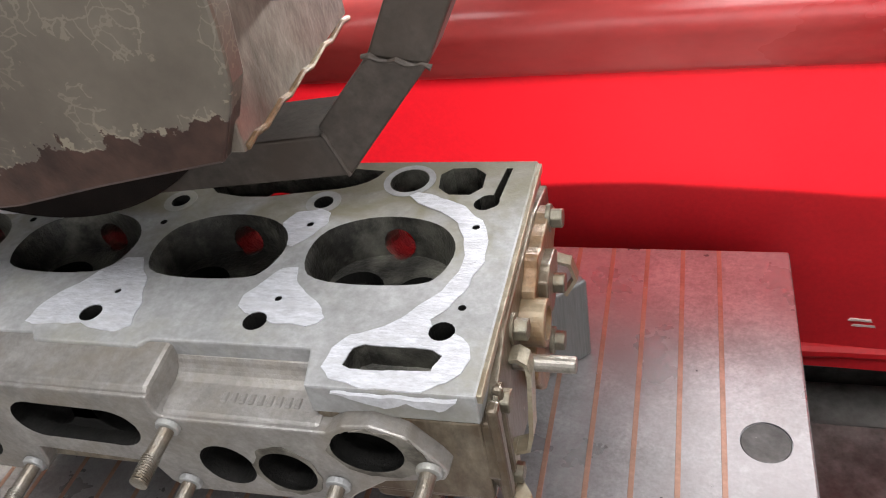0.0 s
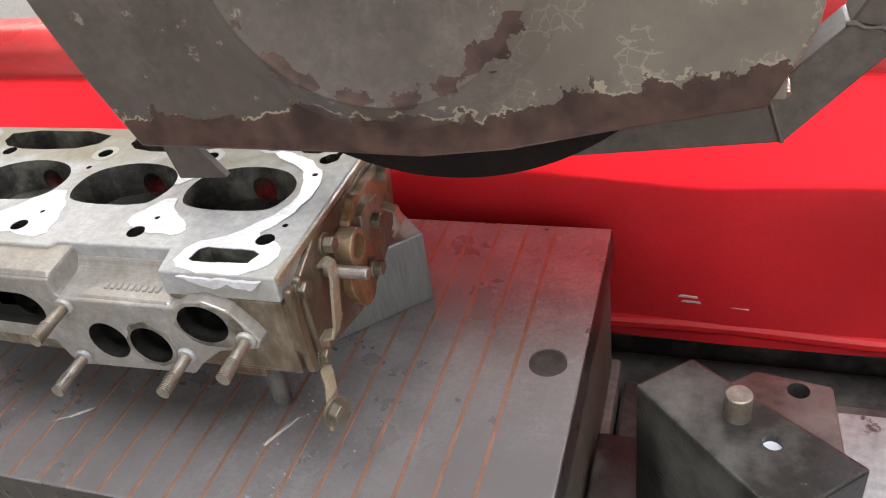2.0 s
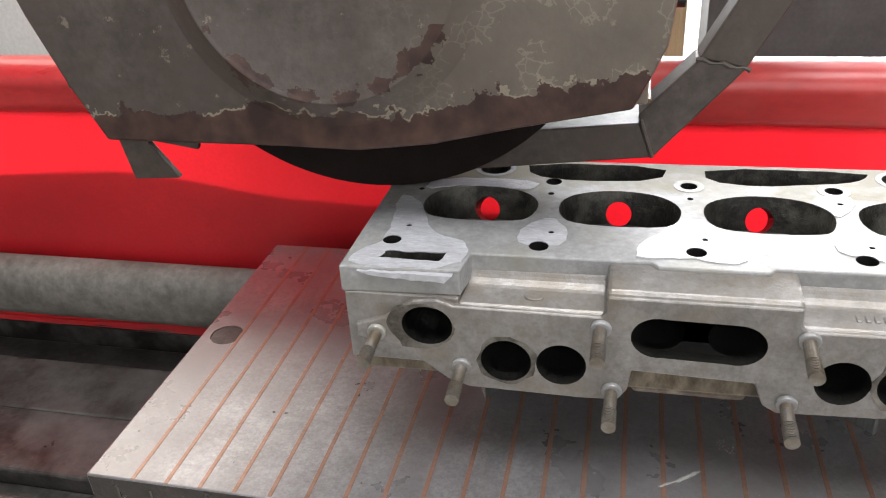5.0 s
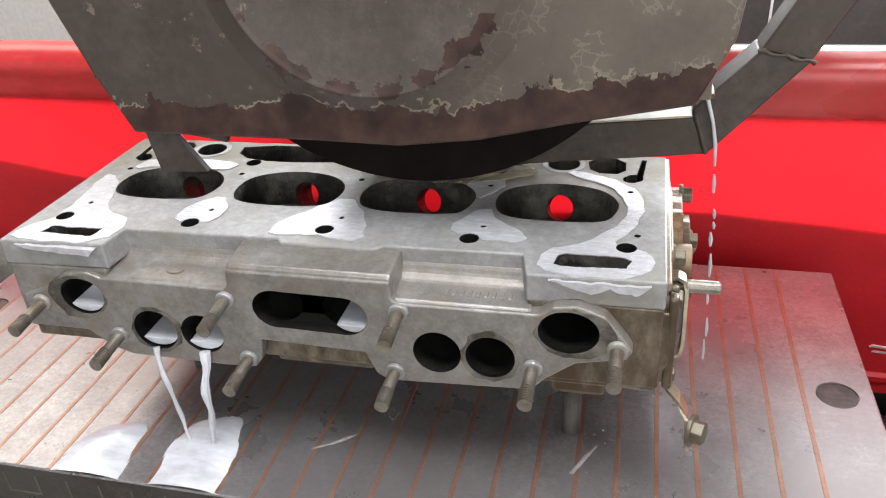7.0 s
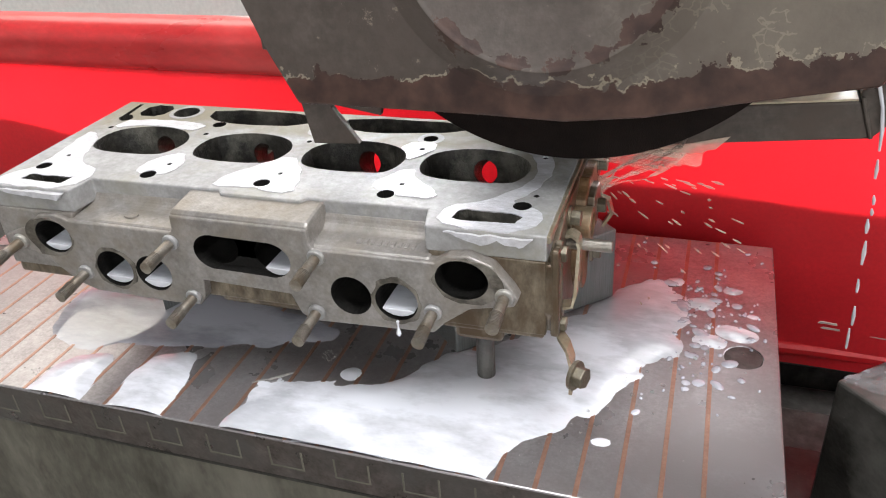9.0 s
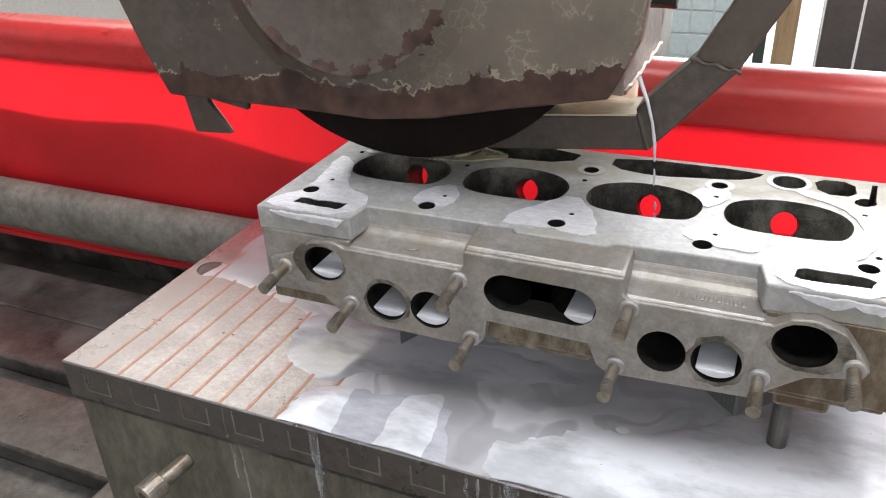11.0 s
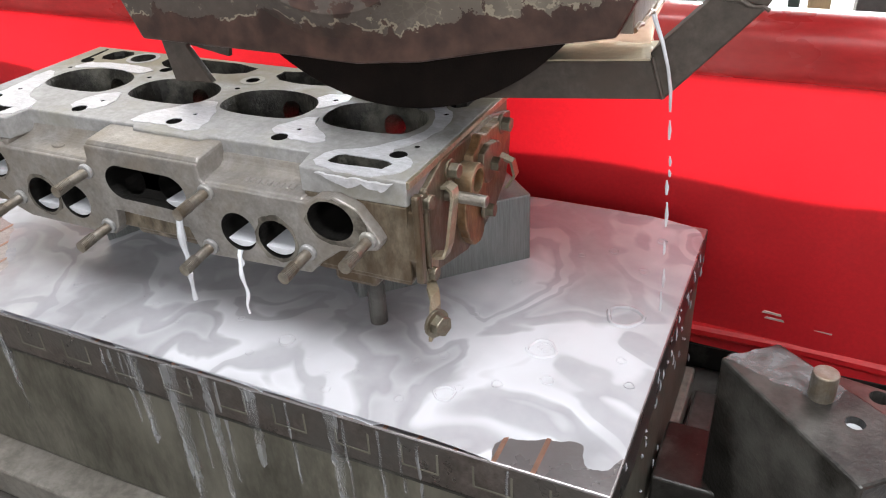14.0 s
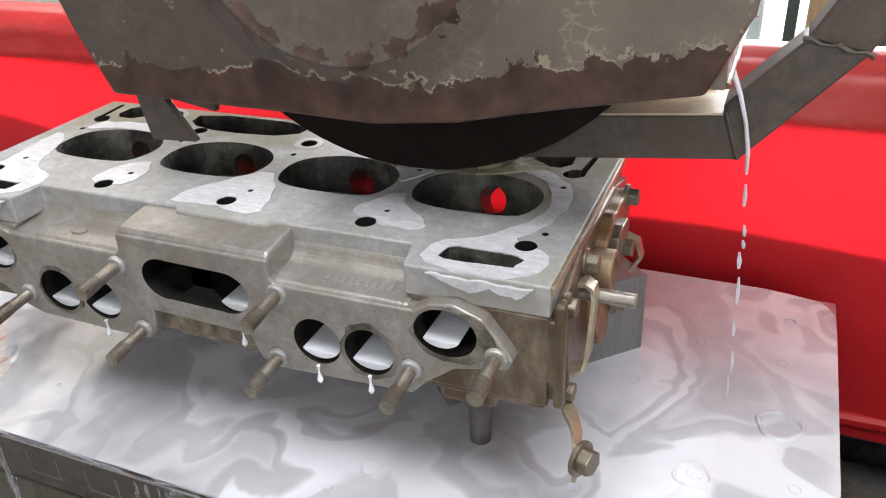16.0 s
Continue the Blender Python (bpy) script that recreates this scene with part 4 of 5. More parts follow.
def wheel_guard():
    ob = thing("wheel_guard", "grey wheel guard, its paint peeling to rust along the lower edge", "wheel guard")
    out = [(-0.171, 0.206), (-0.105, 0.2055), (-0.043, 0.205), (0.008, 0.2035), (0.057, 0.209), (0.109, 0.2205), (0.178, 0.2335), (0.186, 0.250), (0.195, 0.270), (0.198, 0.295), (0.200, 0.400), (0.150, 0.500), (0.050, 0.545),
           (-0.070, 0.540), (-0.170, 0.480), (-0.222, 0.380), (-0.220, 0.330), (-0.208, 0.290), (-0.190, 0.244)]
    bm = prism_bm(out, "y", 0.0095, 0.0230, 0.0018)
    part("front_plate", bm, PAINT, ob)
    own = bmesh.new()
    prof = [(0.1040, 0.0100), (0.0985, 0.0085), (0.0900, 0.0040), (0.0850, 0.0018), (0.0830, 0.0022), (0.0815, 0.0030)]
    rings = [[own.verts.new((-0.005 + q * math.cos(2 * math.pi * i / 96), y, 0.322 + q * math.sin(2 * math.pi * i / 96))) for i in range(96)] for q, y in prof]
    for a, b in zip(rings, rings[1:]):
        for i in range(96):
            own.faces.new((a[i], a[(i + 1) % 96], b[(i + 1) % 96], b[i]))
    own.faces.new(rings[-1])
    part("pressed_disc", own, PAINT, ob, "raised round pressing, its rim chipped to rust", smooth=True)
    # sides and back
    part("side_plate", prism_bm([(0.0165, 0.2345), (0.150, 0.238), (0.150, 0.50), (0.0165, 0.50)], "x", 0.178, 0.186, 0.001), SIDEPAINT, ob, "rubbed beige, rust-streaked side of the guard")
    part("side_plate", prism_bm([(0.0165, 0.240), (0.150, 0.240), (0.150, 0.50), (0.0165, 0.50)], "x", -0.196, -0.188, 0.001), PAINT, ob)
    part("back_plate", prism_bm([(-0.19, 0.23), (0.186, 0.25), (0.186, 0.50), (0.05, 0.54), (-0.07, 0.535), (-0.19, 0.47)], "y", 0.150, 0.158), PAINT, ob)
    part("top_plate", box_bm(-0.17, 0.16, 0.0165, 0.150, 0.50, 0.508, 0.001), PAINT, ob)
    part("edge_seam", sweep_bm([(0.1865, 0.018 + 0.132 * k / 14, 0.2365 + 0.0012 * math.sin(k * 2.1)) for k in range(15)], 0.0016, 8), RUSTY, ob, "lumpy rusty weld seam")
    # small bent plate below one corner
    part("deflector", prism_bm([(-0.193, 0.208), (-0.184, 0.161), (-0.147, 0.163), (-0.166, 0.190), (-0.162, 0.208)], "y", 0.046, 0.052, 0.0008), ARM, ob, "small bent deflector plate")
    part("deflector_web", prism_bm([(-0.170, 0.208), (-0.166, 0.190), (-0.130, 0.184), (-0.125, 0.208)], "y", 0.051, 0.056, 0.0008), ARM, ob)
    part("guard_bolt", cyl_bm((0.186, 0.075, 0.286), (0.206, 0.075, 0.286), 0.009, seg=6, bevel=0.001), BLACK, ob)
    return ob


wheel_guard()


def coolant_arm():
    ob = thing("guard_arm", "brown-grey square tube arm with lumpy welds", "steel arm")
    y0, y1 = 0.090, 0.118
    part("lower_bar", prism_bm([(-0.02, 0.150), (0.193, 0.172), (0.184, 0.197), (-0.02, 0.178)], "y", y0, y1 + 0.018, 0.0015), ARM, ob)
    part("rising_bar", prism_bm([(0.193, 0.172), (0.248, 0.235), (0.218, 0.241), (0.182, 0.203)], "y", y0 - 0.001, y1 + 0.001, 0.0015), ARM, ob)
    part("upper_bar", prism_bm([(0.248, 0.235), (0.300, 0.330), (0.360, 0.420), (0.330, 0.440), (0.266, 0.330), (0.218, 0.241)], "y", y0, y1, 0.0015), ARM, ob)
    part("weld_bead", sweep_bm([(0.216 + 0.034 * k / 8, y0 - 0.001, 0.2415 - 0.007 * k / 8 + 0.001 * math.sin(k * 2)) for k in range(9)], 0.003, 8, radii=[0.0013 + 0.0006 * math.sin(k * 1.7) for k in range(9)]), ARM, ob, "lumpy weld bead")
    part("weld_bead", sweep_bm([(0.184 + 0.009 * k / 6, y0 - 0.001, 0.200 - 0.027 * k / 6) for k in range(7)], 0.0014, 8), ARM, ob)
    return ob


coolant_arm()


# ---- far side of the workshop, seen over the guard ----
def background():
    TILE = mat("pale_blue_tile", (0.62, 0.76, 0.80), 0.2, 0, 0.06, 9, 100, 0.05)
    GROUT = mat("white_grout", (0.85, 0.87, 0.88), 0.8, 0, 0.04, 9, 100, 0.1)
    GREEN = mat("dark_green_paint", (0.06, 0.085, 0.075), 0.4, 0.1, 0.2, 12, 100, 0.1)
    TAN = mat("tan_wooden_post", (0.36, 0.26, 0.15), 0.6, 0, 0.25, 14, 160, 0.3, stretch=(6, 6, 0.5))
    CAB = mat("dark_grey_cabinet", (0.085, 0.08, 0.078), 0.5, 0.1, 0.2, 10, 120, 0.1)
    pt = thing("tiled_partition", "low partition of pale blue tiles with white joints", "partition")
    part("joint_bed", box_bm(-0.45, 0.16, 1.452, 1.50, -0.95, 0.10), GROUT, pt)
    tile = None
    for i in range(12):
        for j in range(20):
            x, z = -0.448 + 0.0505 * i, -0.945 + 0.0520 * j
            if tile is None:
                tile = part("tile", box_bm(0, 0.0475, 1.446, 1.453, 0, 0.0490, 0.0012, 1), TILE, pt)
                o = tile
            else:
                o = new("tile", tile.data)
                o.parent = pt
            o.location = (x, 0, z)
    tagged(part("green_post", box_bm(0.204, 0.226, 1.36, 1.40, -0.95, 0.10, 0.002), GREEN), "dark green painted steel post", "post")
    tagged(part("wooden_post", box_bm(0.242, 0.284, 1.33, 1.37, -0.95, 0.10, 0.002), TAN), "tan wooden post beside the cabinet", "post")
    # glowing panel added to stand in for daylight between the posts
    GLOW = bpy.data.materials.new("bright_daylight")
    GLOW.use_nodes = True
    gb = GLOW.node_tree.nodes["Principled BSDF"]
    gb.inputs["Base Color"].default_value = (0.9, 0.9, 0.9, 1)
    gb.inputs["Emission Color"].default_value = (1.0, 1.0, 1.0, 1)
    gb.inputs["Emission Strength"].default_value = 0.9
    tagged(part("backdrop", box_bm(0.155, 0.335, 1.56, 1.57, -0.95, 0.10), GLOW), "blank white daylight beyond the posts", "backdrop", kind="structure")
    cab = thing("steel_cabinet", "dark grey steel cabinet with pale seams", "cabinet")
    part("body", box_bm(0.330, 1.10, 1.36, 1.70, -0.95, 0.10, 0.003), CAB, cab)
    for z in (-0.11, -0.40, -0.70):
        part("seam", box_bm(0.332, 1.098, 1.356, 1.361, z - 0.002, z + 0.003), GROUT, cab)
    for x in (0.40, 0.75):
        part("seam", box_bm(x - 0.002, x + 0.003, 1.3565, 1.361, -0.94, 0.09), GROUT, cab)
    lw = tagged(part("pale_screen", box_bm(-2.6, -0.46, 1.50, 1.53, -0.95, 0.06, 0.002), WHITEWALL), "plain off-white screen wall", "screen")
    lw.data.materials[0] = mat("off_white_screen", (0.80, 0.79, 0.76), 0.7, 0, 0.05, 4, 80, 0.1)
    # the grinder's bed under the table
    tagged(part("machine_bed", box_bm(-1.1, 1.1, -0.24, 0.28, -0.95, -0.235, 0.01), BASE), "heavy grey cast machine bed under the sliding table", "machine bed")
    col = thing("grinder_column", "grey cast column that carries the wheel head", "machine column")
    part("column", box_bm(-0.25, 0.08, 0.60, 1.0, -0.95, 0.9, 0.02), BASE, col)
    part("spindle_nose", cyl_bm((-0.002, 0.158, 0.3235), (-0.002, 0.60, 0.3235), 0.075, seg=48), BASE, col)
    part("cross_beam", box_bm(0.0, 0.36, 0.58, 0.66, 0.40, 0.46, 0.004), ARM, col)
    part("arm_carrier", box_bm(0.20, 0.36, 0.098, 0.62, 0.40, 0.44, 0.004), ARM, col)


background()


# ---- coolant ----
def mist_mat(name, thin, thick, col, stretch=(1, 1, 1), scale=60.0):
    """torn, half-clear fluid: its clearness runs from thin to thick in shreds"""
    m = mat(name, col, 0.25, 0.0, 0.1, 60, 300, 0.4)
    nt = m.node_tree
    N, L = nt.nodes, nt.links
    tc, mp, nz = N.new("ShaderNodeTexCoord"), N.new("ShaderNodeMapping"), N.new("ShaderNodeTexNoise")
    mp.inputs["Scale"].default_value = stretch
    L.new(tc.outputs["Object"], mp.inputs[0])
    L.new(mp.outputs[0], nz.inputs["Vector"])
    nz.inputs["Scale"].default_value, nz.inputs["Detail"].default_value = scale, 4
    mr = N.new("ShaderNodeMapRange")
    for key, v in (("From Min", 0.36), ("From Max", 0.64), ("To Min", thin), ("To Max", thick)):
        mr.inputs[key].default_value = v
    L.new(nz.outputs["Fac"], mr.inputs[0])
    tr = N.new("ShaderNodeBsdfTransparent")
    mx = N.new("ShaderNodeMixShader")
    L.new(mr.outputs[0], mx.inputs[0])
    tl, body = N.new("ShaderNodeBsdfTranslucent"), N.new("ShaderNodeMixShader")
    tl.inputs["Color"].default_value = (*col, 1)
    body.inputs[0].default_value = 0.5
    L.new(N["Principled BSDF"].outputs[0], body.inputs[1])
    L.new(tl.outputs[0], body.inputs[2])
    L.new(body.outputs[0], mx.inputs[1])
    L.new(tr.outputs[0], mx.inputs[2])
    L.new(mx.outputs[0], N["Material Output"].inputs[0])
    return m


SPRAY = mist_mat("coolant_spray", 0.84, 0.36, (0.92, 0.78, 0.66), (0.5, 1, 1.4), 26)
VEIL = mist_mat("coolant_veil", 0.98, 0.58, (0.74, 0.80, 0.77), (1, 1, 0.22), 120)
RUN = mist_mat("thin_coolant_run", 0.93, 0.58, (0.66, 0.67, 0.70), (1, 1, 0.3), 90)
CREAMWET = mist_mat("wet_cream_coolant", 0.80, 0.15, (0.55, 0.50, 0.36), (1, 1, 1), 30)
CREAM = mat("cream_coolant_film", (0.50, 0.44, 0.31), 0.55, 0.0, 0.2, 40, 200, 0.2)
STAGES = []      # coolant that arrives: object, rows of (seconds, offset), rides on the table or not


def inside(loop, x, y):
    """signed distance to the loop, positive inside"""
    best, odd = 9.0, False
    n = len(loop)
    for i in range(n):
        (ax, ay), (bx, by) = loop[i], loop[(i + 1) % n]
        dx, dy = bx - ax, by - ay
        u = max(0.0, min(1.0, ((x - ax) * dx + (y - ay) * dy) / (dx * dx + dy * dy)))
        best = min(best, math.hypot(x - ax - u * dx, y - ay - u * dy))
        if (ay > y) != (by > y) and x < ax + (y - ay) * dx / dy:
            odd = not odd
    return best if odd else -best


def pool(loop, material, label, t0, t1, height=0.0030, seed=0.0, rough=0.010, step=0.0040, slope=0.26, soften=True):
    """a shallow pool that wells up and spreads from t0 to t1"""
    if soften:
        loop = rounded(loop, 2)
    bm = bmesh.new()
    xs, ys = [p[0] for p in loop], [p[1] for p in loop]
    x0, x1 = max(-0.446, min(xs) - 0.02), min(0.3195, max(xs) + 0.02)
    y0, y1 = max(-0.0965, min(ys) - 0.02), min(0.2415, max(ys) + 0.02)
    nx, ny = int((x1 - x0) / step) + 1, int((y1 - y0) / step) + 1
    V = {}

    def vert(i, j):
        if (i, j) not in V:
            x, y = x0 + (x1 - x0) * i / nx, y0 + (y1 - y0) * j / ny
            d = inside(loop, x, y) + rough * noise.noise(Vector((x * 34, y * 34, seed))) + 0.3 * rough * noise.noise(Vector((x * 110, y * 110, seed + 5)))
            V[i, j] = (bm.verts.new((x, y, min(height, height * (1 - math.exp(-slope * d / height)) if d > 0 else slope * d) + 0.00015 * noise.noise(Vector((x * 60, y * 60, seed))))), d)
        return V[i, j]
    for i in range(nx):
        for j in range(ny):
            q = [vert(i, j), vert(i + 1, j), vert(i + 1, j + 1), vert(i, j + 1)]
            if max(d for _, d in q) > -0.012:
                bm.faces.new([v for v, _ in q])
    for v in [v for v in bm.verts if not v.link_faces]:
        bm.verts.remove(v)
    ob = tagged(part("coolant_pool", bm, material, smooth=True), label, "coolant pool")
    STAGES.append((ob, [(0.0, (0, 0, -0.006)), (t0, (0, 0, -0.006)), (t1, (0, 0, 0)), (16.0, (0, 0, 0))], True))
    return ob


def pools():
    milky = "small milky white coolant pool on the chuck"
    pool([(-0.228, -0.12), (-0.234, -0.054), (-0.189, -0.035), (-0.186, -0.071), (-0.173, -0.12)], MILK, milky, 4.4, 6.4, seed=1.0, rough=0.006)
    pool([(-0.150, -0.12), (-0.162, -0.067), (-0.154, -0.037), (-0.136, -0.023), (-0.116, -0.027), (-0.100, -0.12)], MILK, milky, 4.6, 6.6, seed=2.0, rough=0.006)
    pool(circle(-0.028, -0.056, 0.020, 0.017, 18), MILK, milky, 7.1, 7.5, seed=3.0, rough=0.004, step=0.003)
    pool(circle(0.012, -0.018, 0.010, 0.008, 12), MILK, milky, 7.15, 7.5, seed=3.4, rough=0.004, step=0.003)
    pool([(-0.003, -0.12), (0.003, -0.059), (0.036, -0.035), (0.070, -0.040), (0.080, -0.12)], MILK, milky, 7.45, 7.85, seed=4.0, rough=0.005)
    pool([(0.118, 0.006), (0.120, 0.046), (0.161, 0.091), (0.200, 0.13), (0.250, 0.098), (0.215, 0.02), (0.185, -0.010)], MILK, "foaming milky coolant pool beside the head", 7.5, 8.3, seed=5.0, rough=0.007)
    for k, (x, y, r) in enumerate(((0.262, 0.135, 0.012), (0.287, 0.160, 0.008), (0.270, 0.085, 0.014), (0.240, 0.165, 0.007), (0.290, 0.098, 0.016), (0.302, 0.125, 0.006), (0.205, -0.045, 0.006), (0.160, -0.035, 0.011))):
        pool(circle(x, y, r, r * 0.7, 10), MILK, "splashed milky coolant spot", 7.5 + 0.03 * k, 7.9 + 0.03 * k, seed=6.0 + k, rough=0.006, step=0.003)
    pool([(-0.058, -0.12), (-0.062, -0.055), (-0.021, -0.030), (0.051, -0.026), (0.060, 0.004), (0.105, 0.049), (0.160, 0.070), (0.190, 0.150), (0.230, 0.170), (0.262, 0.100), (0.213, 0.005), (0.150, -0.066), (0.120, -0.12)],
         MILK, "broad milky white coolant pool over the chuck", 8.35, 9.0, 0.0034, seed=20.0, rough=0.015)
    pool([(-0.080, -0.12), (-0.060, -0.036), (0.065, 0.000), (0.143, 0.064), (0.175, 0.200), (0.230, 0.215), (0.273, 0.150), (0.315, 0.115), (0.312, 0.052), (0.272, 0.030), (0.263, -0.026), (0.219, -0.034), (0.135, -0.12)],
         MILK, "broad milky white coolant pool over the chuck", 9.2, 9.9, 0.0038, seed=21.0, rough=0.017)
    pool([(-0.232, -0.12), (-0.228, -0.054), (-0.124, -0.012), (-0.088, -0.085), (-0.088, -0.12)], FILM, "thin greyish coolant film on the chuck", 7.9, 9.4, 0.0013, seed=22.0, slope=0.16)
    pool([(-0.250, -0.045), (-0.290, 0.000), (-0.280, 0.05), (-0.10, 0.06), (0.00, 0.03), (-0.06, 0.000), (-0.16, -0.020)], FILM, "thin greyish coolant film on the chuck", 7.6, 8.8, 0.0013, seed=23.0, slope=0.16)
    pool([(-0.46, 0.26), (-0.440, 0.012), (-0.399, 0.036), (-0.310, 0.017), (-0.240, -0.047), (-0.238, -0.14), (0.238, -0.14), (0.243, -0.080), (0.268, -0.066), (0.292, -0.063), (0.303, -0.078), (0.312, -0.074), (0.36, 0.02), (0.36, 0.185), (0.275, 0.27), (-0.46, 0.28)],
         SWIRL, "wide sheet of milky coolant swirling over the chuck", 10.3, 12.2, 0.0046, seed=24.0, step=0.005, soften=False)


def swirl_mat():
    """grey coolant with white foam drawn out into curling bands and threads"""
    m = mat("swirling_milky_coolant", (0.345, 0.338, 0.358), 0.14, 0.0, 0.07, 13, 40, 0.05, rough_var=0.03, spec=0.4)
    nt = m.node_tree
    N, L = nt.nodes, nt.links
    bs = N["Principled BSDF"]
    bs.inputs["Coat Weight"].default_value = 0.1
    old = bs.inputs["Base Color"].links[0].from_socket
    tc = N.new("ShaderNodeTexCoord")

    def warp(vec, scale, amount):
        n = N.new("ShaderNodeTexNoise")
        n.inputs["Scale"].default_value, n.inputs["Detail"].default_value = scale, 2
        L.new(vec, n.inputs["Vector"])
        v = N.new("ShaderNodeVectorMath")
        v.operation = "MULTIPLY_ADD"
        L.new(n.outputs["Color"], v.inputs[0])
        v.inputs[1].default_value = (amount, amount, 0)
        L.new(vec, v.inputs[2])
        return v.outputs[0]
    vec = warp(warp(tc.outputs["Object"], 7, 0.16), 19, 0.05)
    n = N.new("ShaderNodeTexNoise")
    n.inputs["Scale"].default_value, n.inputs["Detail"].default_value, n.inputs["Roughness"].default_value = 8, 2.5, 0.45
    L.new(vec, n.inputs["Vector"])
    r = N.new("ShaderNodeValToRGB")
    e = r.color_ramp.elements
    e[0].position, e[0].color = 0.0, (0, 0, 0, 1)
    e[1].position, e[1].color = 1.0, (0.5, 0.5, 0.5, 1)
    for p, v in ((0.36, 0.05), (0.415, 0.45), (0.435, 0.10), (0.475, 0.22), (0.492, 0.95), (0.545, 0.80), (0.555, 0.30), (0.59, 0.22), (0.612, 0.95), (0.66, 0.6)):
        k = e.new(p)
        k.color = (v, v, v, 1)
    L.new(n.outputs["Fac"], r.inputs[0])
    fine = N.new("ShaderNodeTexNoise")
    fine.inputs["Scale"].default_value, fine.inputs["Detail"].default_value = 6, 4
    L.new(tc.outputs["Object"], fine.inputs["Vector"])
    mr = N.new("ShaderNodeMapRange")
    for key, v in (("From Min", 0.38), ("From Max", 0.58), ("To Min", 0.15), ("To Max", 0.95)):
        mr.inputs[key].default_value = v
    L.new(fine.outputs["Fac"], mr.inputs[0])
    mul = N.new("ShaderNodeMath")
    mul.operation = "MULTIPLY"
    L.new(r.outputs[0], mul.inputs[0])
    L.new(mr.outputs[0], mul.inputs[1])
    mx = N.new("ShaderNodeMix")
    mx.data_type = "RGBA"
    L.new(mul.outputs[0], mx.inputs[0])
    L.new(old, mx.inputs[6])
    mx.inputs[7].default_value = (0.60, 0.60, 0.635, 1)
    L.new(mx.outputs[2], bs.inputs["Base Color"])
    return m


SWIRL = swirl_mat()
pools()


def windows_of(ob, spans, hide, table=True, dwell=(0, 0, 0)):
    rows = [(0.0, hide)]
    for a, b in spans:
        rows += [(a - 0.1, hide), (a, dwell), (b, dwell)]
        if b < 15.9:
            rows.append((b + 0.1, hide))
    if rows[-1][0] < 16:
        rows.append((16.0, rows[-1][1]))
    STAGES.append((ob, rows, table))


def stream(x, z, spans, lean=0.0, r=0.0022, seed=0, bottom=0.002):
    """a thin wavering thread of coolant from a port lip to the chuck"""
    n = 16
    pts, rad = [], []
    for k in range(n):
        u = k / (n - 1)
        pts.append((x + lean * u + 0.002 * noise.noise(Vector((u * 4, seed, 0))), -0.0475 - 0.006 * u ** 0.5 + 0.001 * math.sin(u * 9 + seed), z + (bottom - z) * u))
        rad.append(r * (1.5 - 0.6 * u + 0.25 * math.sin(u * 17 + seed)))
    ob = tagged(part("coolant_stream", sweep_bm(pts, r, 8, radii=rad), MILK, smooth=True), "thin white coolant thread running from a port", "coolant stream")
    windows_of(ob, spans, (0, 0.0745, 0.139 - z))


def drop(x, z, spans):
    pts = [(x, -0.0475, z - 0.002 * k) for k in range(7)]
    ob = tagged(part("coolant_drop", sweep_bm(pts, 0.001, 8, radii=[0.0012, 0.0008, 0.0006, 0.0008, 0.0015, 0.0019, 0.0008]), MILK, smooth=True), "hanging white coolant drop", "coolant drop")
    windows_of(ob, spans, (0, 0.0745, 0.015))


def port_fluid(x, z, rx, spans):
    """coolant standing in the bottom of a port"""
    loop = [(rx * 0.78 * math.cos(a), min(rx * 0.55 * math.sin(a) - rx * 0.50, -rx * 0.50)) for a in [2 * math.pi * k / 20 for k in range(20)]]
    loop = [(x + a, z + max(b, -0.86 * math.sqrt(max(0, rx * rx - a * a)))) for a, b in loop]
    ob = tagged(part("port_coolant", prism_bm(loop, "y", -0.0432, 0.004, 0.001), MILK, smooth=True), "white coolant lying in a port", "coolant")
    windows_of(ob, spans, (0.0, 0.062, 0.091 - z))


